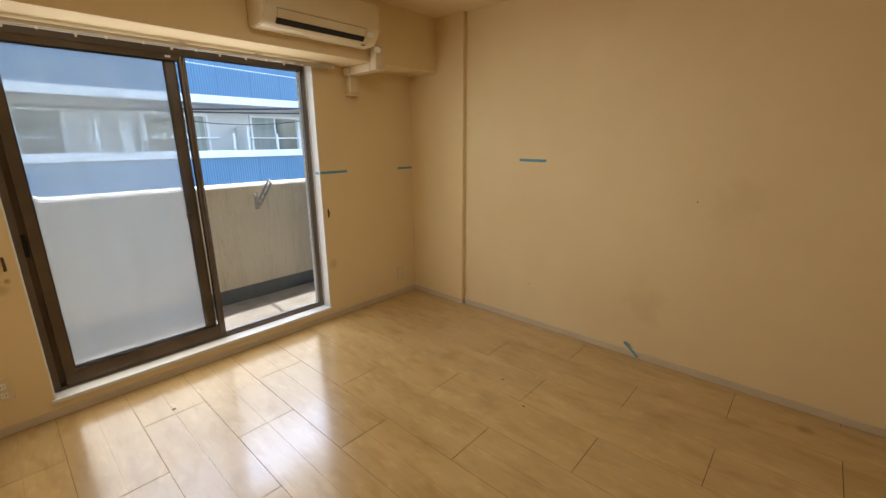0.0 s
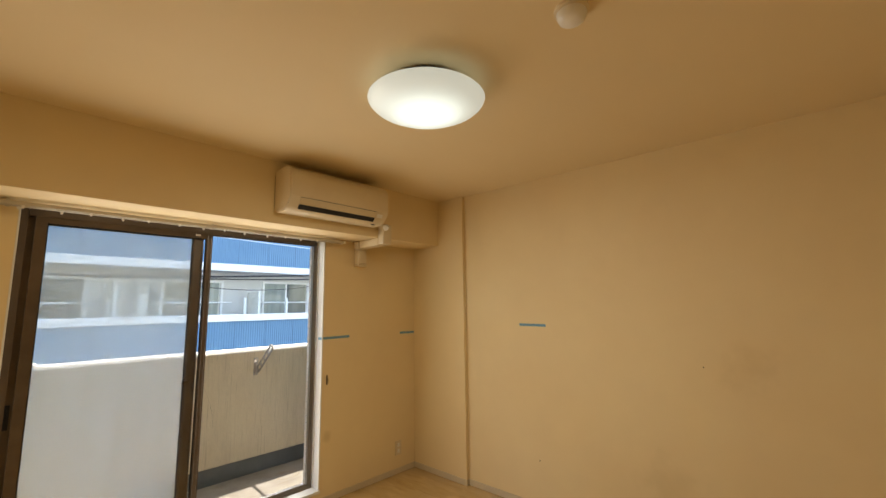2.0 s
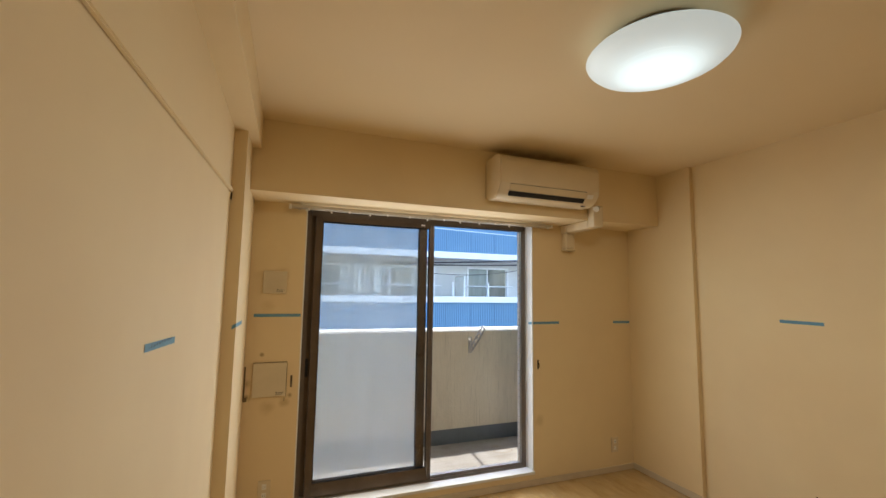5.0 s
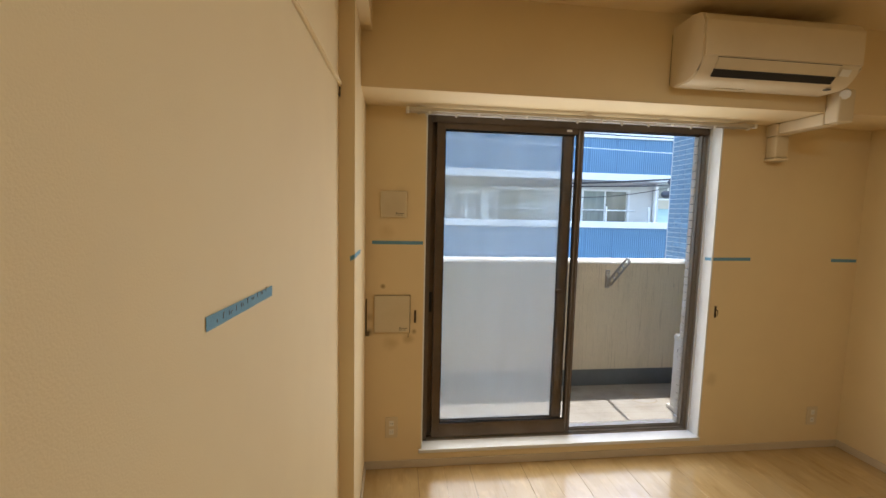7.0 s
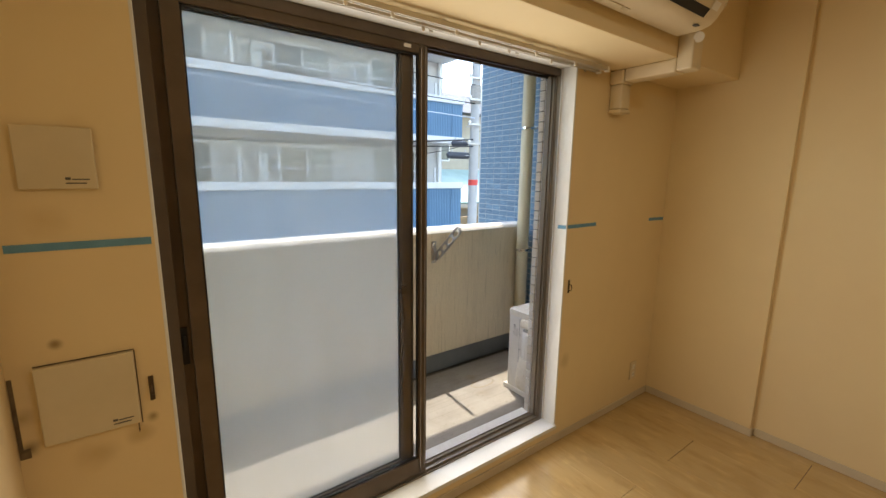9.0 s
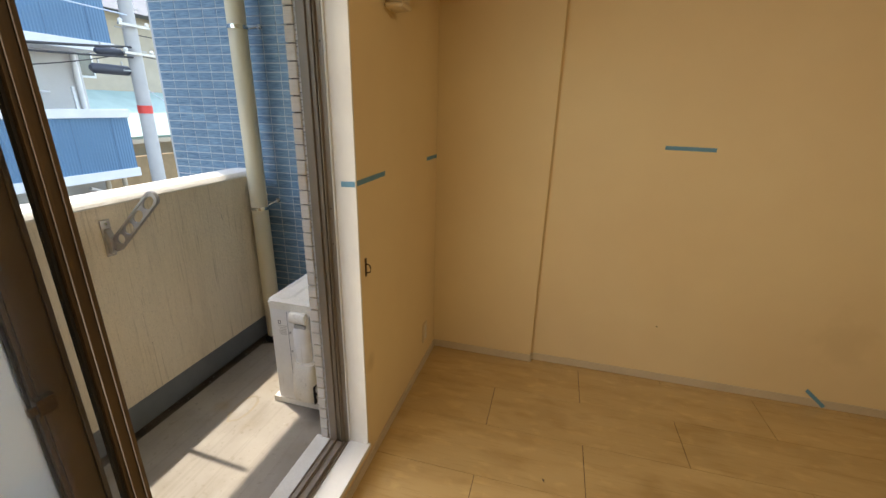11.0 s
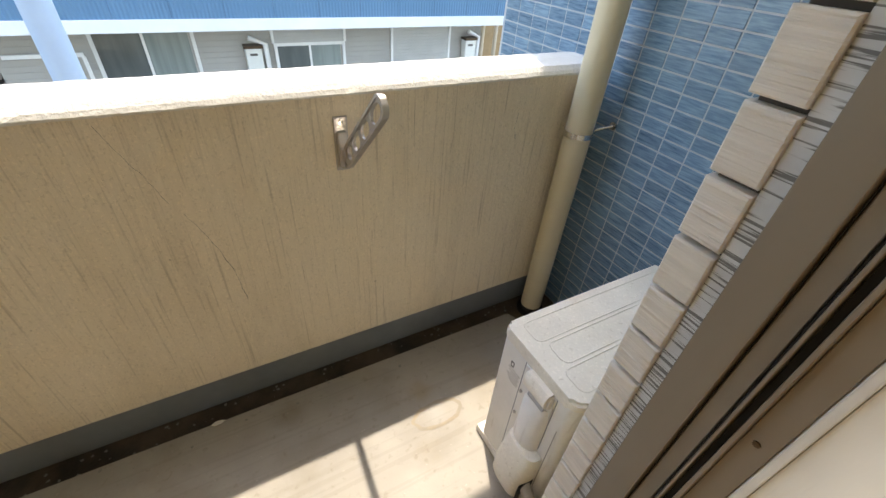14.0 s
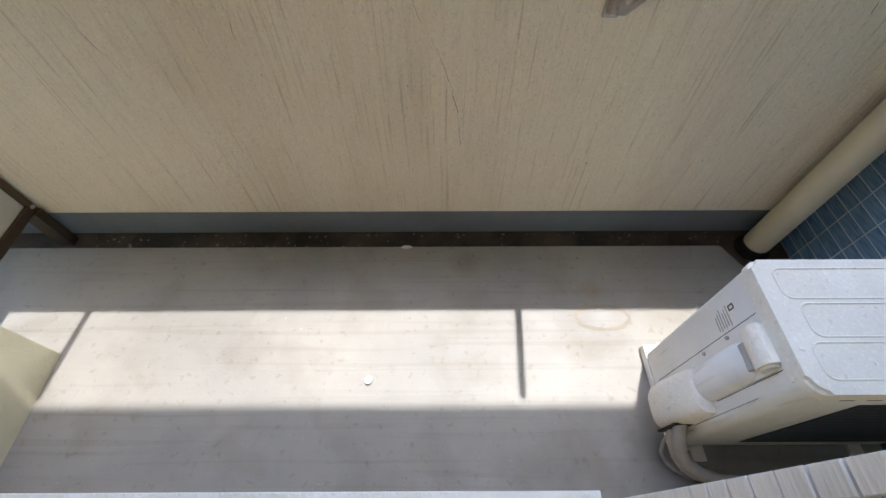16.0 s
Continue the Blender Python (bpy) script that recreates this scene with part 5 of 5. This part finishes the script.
        p("divider", box(2.88, FY + 0.25, z + 0.0, 2.93, WY - 0.02, z + 1.95), M["white_panel"], "")
        p("downpipe", tube([(5.95, WY - 0.10, z - 0.2), (5.95, WY - 0.10, z + 2.55)], 0.06, 10), M["white_frame"], "white downpipe", None, True)
    # clothes pegs on the middle rail
    for i in range(5):
        p("peg", box(0.62 + 0.19 * i, FY + 0.735, P * 0 + 1.60, 0.65 + 0.19 * i, FY + 0.765, 1.74), M["white_frame"])
    # ground floor shutters and windows
    def shutter(x0, x1, z0, z1):
        k = int((z1 - z0) / 0.075)
        sh = p("shutter", box(x0, WY - 0.030, z0, x1, WY - 0.0145, z1), M["shutter"], "grey slatted roller shutter")
        slat = None
        for i in range(k):
            if slat is None:
                slat = p("slat", box(x0, WY - 0.05, z0, x1, WY - 0.0305, z0 + 0.060), M["shutter"], "", sh)
            else:
                ob = new("slat", slat.data)
                ob.parent, ob.location = sh, (0, 0, 0.075 * i)
        for x in (x0 - 0.06, x1):
            p("shutter_guide", box(x, WY - 0.07, z0, x + 0.06, WY - 0.0145, z1, bevel=0.004), M["white_frame"], "")
    shutter(0.36, 2.0, -0.88, -0.42)
    window(0.34, 2.03, -2.75, -0.88, 2, ["dark_room", "pale_pane"])
    shutter(3.32, 4.98, -2.7, -0.42)
    window(-3.08, -1.24, -2.7, -0.46, 2, ["dark_room", "pale_pane"])
    for xa in (-0.31, 5.43):
        p("heater", box(xa, WY - 0.26, -2.2, xa + 0.34, WY - 0.02, -0.93, bevel=0.02), M["white_panel"], "white water heater")
        p("heater_cap", box(xa - 0.03, WY - 0.30, -0.93, xa + 0.37, WY - 0.02, -0.87, bevel=0.01), M["brown"], "")
        p("heater_grille", box(xa + 0.08, WY - 0.264, -1.08, xa + 0.24, WY - 0.261, -1.03), M["ink"])
        p("pipe", tube([(xa + 0.1, WY - 0.2, -0.72), (xa + 0.45, WY - 0.2, -0.86), (xa + 0.46, WY - 0.12, -2.6)], 0.055, 10), M["white_frame"], "", None, True)
    for xa in (6.0, 6.45):
        p("downpipe", tube([(xa, WY - 0.2, GZ + 0.05), (xa, WY - 0.2, -0.2)], 0.06, 10), M["stucco"], "", None, True)
    bars = boxes((-4.4, WY - 0.30, -0.95, -3.2, WY - 0.26, -0.88), (-3.24, WY - 0.30, -2.2, -3.18, WY - 0.26, -0.95), (-4.4, WY - 0.30, -1.5, -3.24, WY - 0.27, -1.45))
    p("railing", bars, M["white_frame"], "white yard railing")
    p("roof_edge", box(X0, FY - 0.02, 8.05, X1, WY - 0.02, 8.2), M["ledge"], "white roof edge")
    return t


flats()


def utility_pole():
    t = thing("utility_pole", "grey concrete utility pole with cables and a red band", "utility pole", (5.46, 8.5, GZ))
    part("shaft", tube([(0, 0, 0), (0.02, 0, 5), (0.10, 0, 10.5)], [0.15, 0.14, 0.11], 20), M["pole"], t, "", True)
    part("band", tube([(0.015, 0, 4.15), (0.016, 0, 4.32)], 0.146, 20), M["red"], t, "red reflector band", True)
    for i in range(9):
        part("step_bolt", box(-0.30 if i % 2 else 0.10, -0.012, 4.6 + 0.42 * i, -0.10 if i % 2 else 0.32, 0.012, 4.625 + 0.42 * i), M["pole"], t)
    for z in (5.35, 5.9, 6.6, 7.2):
        part("cross_arm", box(-0.35, -0.20, z, 0.35, -0.15, z + 0.05), M["alu"], t)
        for x in (-0.3, 0.3):
            part("insulator", lathe([(0.03, 0.05), (0.045, 0.08), (0.03, 0.12), (0.0, 0.13)], (x, -0.175, z), 12), M["plastic_white"], t)
    part("cable_wrap", tube([(0.035, 0, 6.55), (0.04, 0, 7.05)], 0.17, 16), M["lagging"], t, "bundled grey cables")
    return t


utility_pole()
pp = thing("steel_pole", "pale blue-grey steel street pole", "pole", (-2.55, 6.0, GZ))
part("shaft", tube([(0, 0, 0), (0, 0, 4.2), (0, 0, 8.5)], [0.15, 0.14, 0.12], 20), M["bluepole"], pp, "", True)


def cable(name, a, b, sag, r, m, label, k=24):
    t = thing(name, label, "cable", a, "street cables")
    A, B = Vector(a), Vector(b)
    part("strand", tube([A.lerp(B, i / k) - Vector((0, 0, sag * 4 * (i / k) * (1 - i / k))) - A for i in range(k + 1)], r, 6), M[m], t, "", True)
    return t


cable("cable", (-14, 7.8, 2.9), (5.35, 8.4, 2.55), 0.55, 0.024, "cable", "thick black street cable")
cable("cable", (-14, 7.9, 2.7), (5.35, 8.4, 2.35), 0.35, 0.018, "cable", "thin black street cable")
cable("cable", (-14, 8.4, 4.12), (5.4, 8.4, 3.17), 0.15, 0.013, "cable_pale", "pale overhead street wire")
cable("cable", (-14, 8.4, 4.92), (5.4, 8.4, 4.10), 0.15, 0.014, "cable", "thin black street cable")
cable("cable", (-14, 8.4, 4.22), (5.4, 8.4, 3.58), 0.12, 0.013, "cable", "thin black street cable")
cable("cable", (-14, 8.0, 6.4), (5.4, 8.4, 4.95), 0.25, 0.012, "cable", "thin black street cable")
cable("cable", (1.0, 9.6, 2.05), (5.35, 8.4, 2.45), 0.25, 0.010, "cable", "thin black service cable")
cable("cable", (5.5, 8.4, 1.75), (11.0, 12.5, 1.2), 0.2, 0.010, "cable_pale", "pale green service wire")
for i in range(6):
    cable("cable", (5.5, 8.45, 2.4 + 0.42 * i), (14.0, 6.5 - 0.3 * i, 3.0 + 0.5 * i), 0.3, 0.010, "cable", "thin black street cable")


def closure(x0, x1, y, z, r):
    t = thing("cable_closure", "dark cable closure hung on the wires", "cable closure", ((x0 + x1) / 2, y, z), "cable closures")
    h = (x1 - x0) / 2
    part("body", tube([(-h, 0, 0), (-h + 0.06, 0, 0), (h - 0.06, 0, 0), (h, 0, 0)], [r * 0.5, r, r, r * 0.5], 14), M["closure"], t, "", True)
    [part("hanger", box(q, -0.01, r * 0.9, q + 0.03, 0.01, r + 0.08), M["alu"], t) for q in (-h * 0.6, h * 0.6)]
    return t


closure(4.55, 5.38, 8.6, 2.08, 0.10)
closure(4.72, 5.30, 8.6, 2.42, 0.085)


def house():
    t = thing("house", "beige house with a pale green metal roof", "house", (11.5, 15.5, GZ))
    off = -Vector(t.location)

    def p(name, bm, m, label="", parent=None):
        ob = part(name, bm, m, parent or t, label)
        if parent is None:
            ob.location = off
        return ob
    p("wall", boxes((8.2, 15.2, GZ, 17, 22, 0.15), (9.2, 18.0, 0.15, 17.0, 24, 5.0)), M["stucco"], "beige rendered wall")
    p("roof", prism([(14.0, 0.15), (18.0, 1.75), (18.0, 1.85), (13.9, 0.25)], 7.6, 17.2, "x"), M["green_roof"], "pale green standing-seam roof")
    p("roof_seam", boxes(*[(7.8 + 0.45 * i, 13.98, 0.30, 7.83 + 0.45 * i, 13.99, 0.34) for i in range(20)]), M["green_roof"])
    p("roof", prism([(17.2, 4.95), (20.5, 6.6), (24.5, 4.95)], 8.8, 17.4, "x"), M["roof_dark"], "grey slate roof")
    p("eaves", box(7.6, 13.9, 0.0, 17.2, 14.02, 0.16), M["stucco"])
    w = p("window", box(10.0, 17.96, 2.3, 11.6, 17.99, 3.6), M["white_frame"], "white framed window")
    p("pane", box(10.08, 17.93, 2.38, 11.52, 17.955, 3.52), M["dark_room"], "", w)
    p("fence", box(7.4, 13.2, GZ, 17, 13.4, -0.35), M["brickwall"], "ochre garden wall")
    return t


house()


def far_house(x, y, w, h, m):
    t = thing("building", "plain low town building in the distance", "building", (x, y, GZ), "distant buildings")
    part("wall", box(-w / 2, 0, 0, w / 2, 9, h), M[m], t)
    part("roof", box(-w / 2 - 0.2, -0.2, h, w / 2 + 0.2, 9.2, h + 0.25), M["roof_dark"], t)
    k = int(w / 2.4)
    for f in range(int(h / 2.8)):
        for i in range(k):
            q = part("window", box(-w / 2 + 0.6 + i * 2.4, -0.05, 1.0 + 2.8 * f, -w / 2 + 2.0 + i * 2.4, -0.01, 2.2 + 2.8 * f), M["white_frame"], t)
            part("pane", box(-w / 2 + 0.68 + i * 2.4, -0.07, 1.08 + 2.8 * f, -w / 2 + 1.92 + i * 2.4, -0.055, 2.12 + 2.8 * f), M["dark_room"], q)


far_house(-11.5, 26, 9, 6.0, "siding")
far_house(-1.0, 30, 9, 8.5, "stucco")
far_house(26, 20, 12, 6.5, "siding")
far_house(22, 36, 14, 9.0, "stucco")


def parked_car(x, y):
    t = thing("parked_car", "dark blue small car with a yellow plate", "car", (x, y, GZ + 0.04))
    side = [(0.0, 0.25), (0.0, 0.62), (0.10, 0.80), (0.75, 0.98), (1.30, 1.52), (1.55, 1.60), (2.9, 1.58), (3.25, 1.1), (3.30, 0.3), (3.0, 0.2), (0.3, 0.2)]
    part("body", prism(side, -0.74, 0.74, "x", 0.06), M["car"], t, "", False)
    part("windscreen", prism([(0.74, 1.00), (1.24, 1.495), (1.22, 1.51), (0.72, 1.01)], -0.62, 0.62, "x"), M["carglass"], t)
    part("bumper", box(-0.72, -0.03, 0.28, 0.72, 0.05, 0.50, bevel=0.03), M["car"], t)
    part("grille", box(-0.42, -0.012, 0.60, 0.42, 0.02, 0.70, bevel=0.01), M["chrome"], t, "chrome grille bar")
    part("air_intake", box(-0.45, -0.036, 0.30, 0.45, -0.02, 0.40), M["black"], t)
    part("number_plate", box(-0.165, -0.045, 0.42, 0.165, -0.032, 0.585, bevel=0.004), M["yellow"], t, "yellow number plate")
    for s in (-1, 1):
        part("headlight", box(s * 0.56 - 0.14, -0.012, 0.62, s * 0.56 + 0.14, 0.08, 0.79, bevel=0.03), M["lens"], t, "clear headlight")
        part("mirror", box(s * 0.82 - 0.08, 0.95, 0.98, s * 0.82 + 0.08, 1.03, 1.12, bevel=0.02), M["car"], t)
        for yw in (0.55, 2.7):
            w = part("wheel", tube([(s * 0.58, yw, 0.27), (s * 0.735, yw, 0.27)], 0.27, 24), M["tyre"], t, "", True)
            part("rim", tube([(s * 0.70, yw, 0.27), (s * 0.745, yw, 0.27)], 0.17, 20), M["alu"], w, "", True)
    return t


parked_car(-7.15, 16.35)

# ---------------------------------------------------------------- pieces: floor planks and tiles
floor = structure("floor", box(-3.35, BACK, -0.16, 0.25, 0.0, -0.0035), M["seam"], "pale maple plank floor with fine dark seams", "floor")
PW, PL = 0.3033, 0.909
plank_meshes = {}


def plank_mesh(w, length):
    key = (round(w, 3), round(length, 3))
    if key not in plank_meshes:
        bm = bmesh.new()
        g, ge = 0.0009, 0.0014
        halves = ((g, w / 2 - 0.0002), (w / 2 + 0.0002, w - g)) if w > 0.2 else ((g, w - g),)
        for a, b in halves:
            box(a, ge, -0.0034, b, length - ge, 0.0, bm=bm)
        es = [e for e in bm.edges if all(v.co.z > -0.001 for v in e.verts)]
        bmesh.ops.bevel(bm, geom=es, offset=0.0003, segments=1, affect="EDGES")
        me = bpy.data.meshes.new("plank")
        bm.to_mesh(me)
        bm.free()
        me.materials.append(M["wood"])
        plank_meshes[key] = me
    return plank_meshes[key]


for c in range(-1, 11):
    x1 = -0.010 - PW * c
    x0, w = x1 - PW, PW
    if c == -1:
        x0, w = -0.010, 0.043
    y = 0.0
    first = PL if c % 2 == 0 else PL / 2
    while y > BACK:
        length = min(first if y == 0.0 else PL, y - BACK)
        ob = new("plank", plank_mesh(w, length))
        ob.location = (x0, y - length, 0.0)
        ob.parent = floor
        y -= length


def tile_mesh(name, ly, lz, depth, m, sx):
    """A tile whose face looks along -x."""
    bm = box(-depth if sx < 0 else 0, 0, 0, 0.001, ly, lz)
    es = [e for e in bm.edges if all(v.co.x < -depth + 1e-5 for v in e.verts)]
    bmesh.ops.bevel(bm, geom=es, offset=0.0012, segments=1, affect="EDGES")
    me = bpy.data.meshes.new(name)
    bm.to_mesh(me)
    bm.free()
    me.materials.append(m)
    return me


tiled = bpy.data.objects["wall_tiled"]
tm = tile_mesh("tile", 0.0950, 0.0442, 0.0025, M["blue_tile"], -1)
rest_v, rest_f = [], []
rt = random.Random(3)
for j in range(-4, 70):
    z = 1.0525 - 0.05 * 21 + 0.05 * j + 0.0022
    for i in range(17):
        y = 1.091 + 0.8 - 0.1 * i + 0.0022 - 0.1 + 0.1
        if y + 0.095 > 1.907 or y < 0.215:
            continue
        x = 0.05 + rt.uniform(-0.0004, 0.0004)
        if 0.42 < z < 1.43 and y < 1.75:
            ob = new("tile", tm)
            ob.location, ob.parent = (x, y, z), tiled
        else:
            b = len(rest_v)
            rest_v += [(x, y, z), (x, y + 0.0950, z), (x, y + 0.0950, z + 0.0442), (x, y, z + 0.0442),
                       (x - 0.0025, y + 0.001, z + 0.001), (x - 0.0025, y + 0.0940, z + 0.001), (x - 0.0025, y + 0.0940, z + 0.0432), (x - 0.0025, y + 0.001, z + 0.0432)]
            rest_f += [(b + 4, b + 7, b + 6, b + 5)] + [(b + q, b + 4 + q, b + 4 + (q + 1) % 4, b + (q + 1) % 4) for q in range(4)]
me = bpy.data.meshes.new("tile_field")
me.from_pydata(rest_v, [], rest_f)
me.materials.append(M["blue_tile"])
field = tagged(new("tile_field", me), kind="stuff")
field.parent = tiled

reveal = bpy.data.objects["reveal_backing"]
bm = box(0, 0, 0, 0.09, 0.034, 0.0475)
bmesh.ops.bevel(bm, geom=[e for e in bm.edges if all(v.co.x < 0.001 for v in e.verts)], offset=0.0015, segments=1, affect="EDGES")
bt = bpy.data.meshes.new("corner_tile")
bm.to_mesh(bt)
bm.free()
bt.materials.append(M["beige_tile"])
for k in range(37):
    ob = new("corner_tile", bt)
    ob.location, ob.parent = (OX1 - 0.012 + rt.uniform(-0.0006, 0.0006), 0.184, 0.0925 + 0.0522 * k), reveal
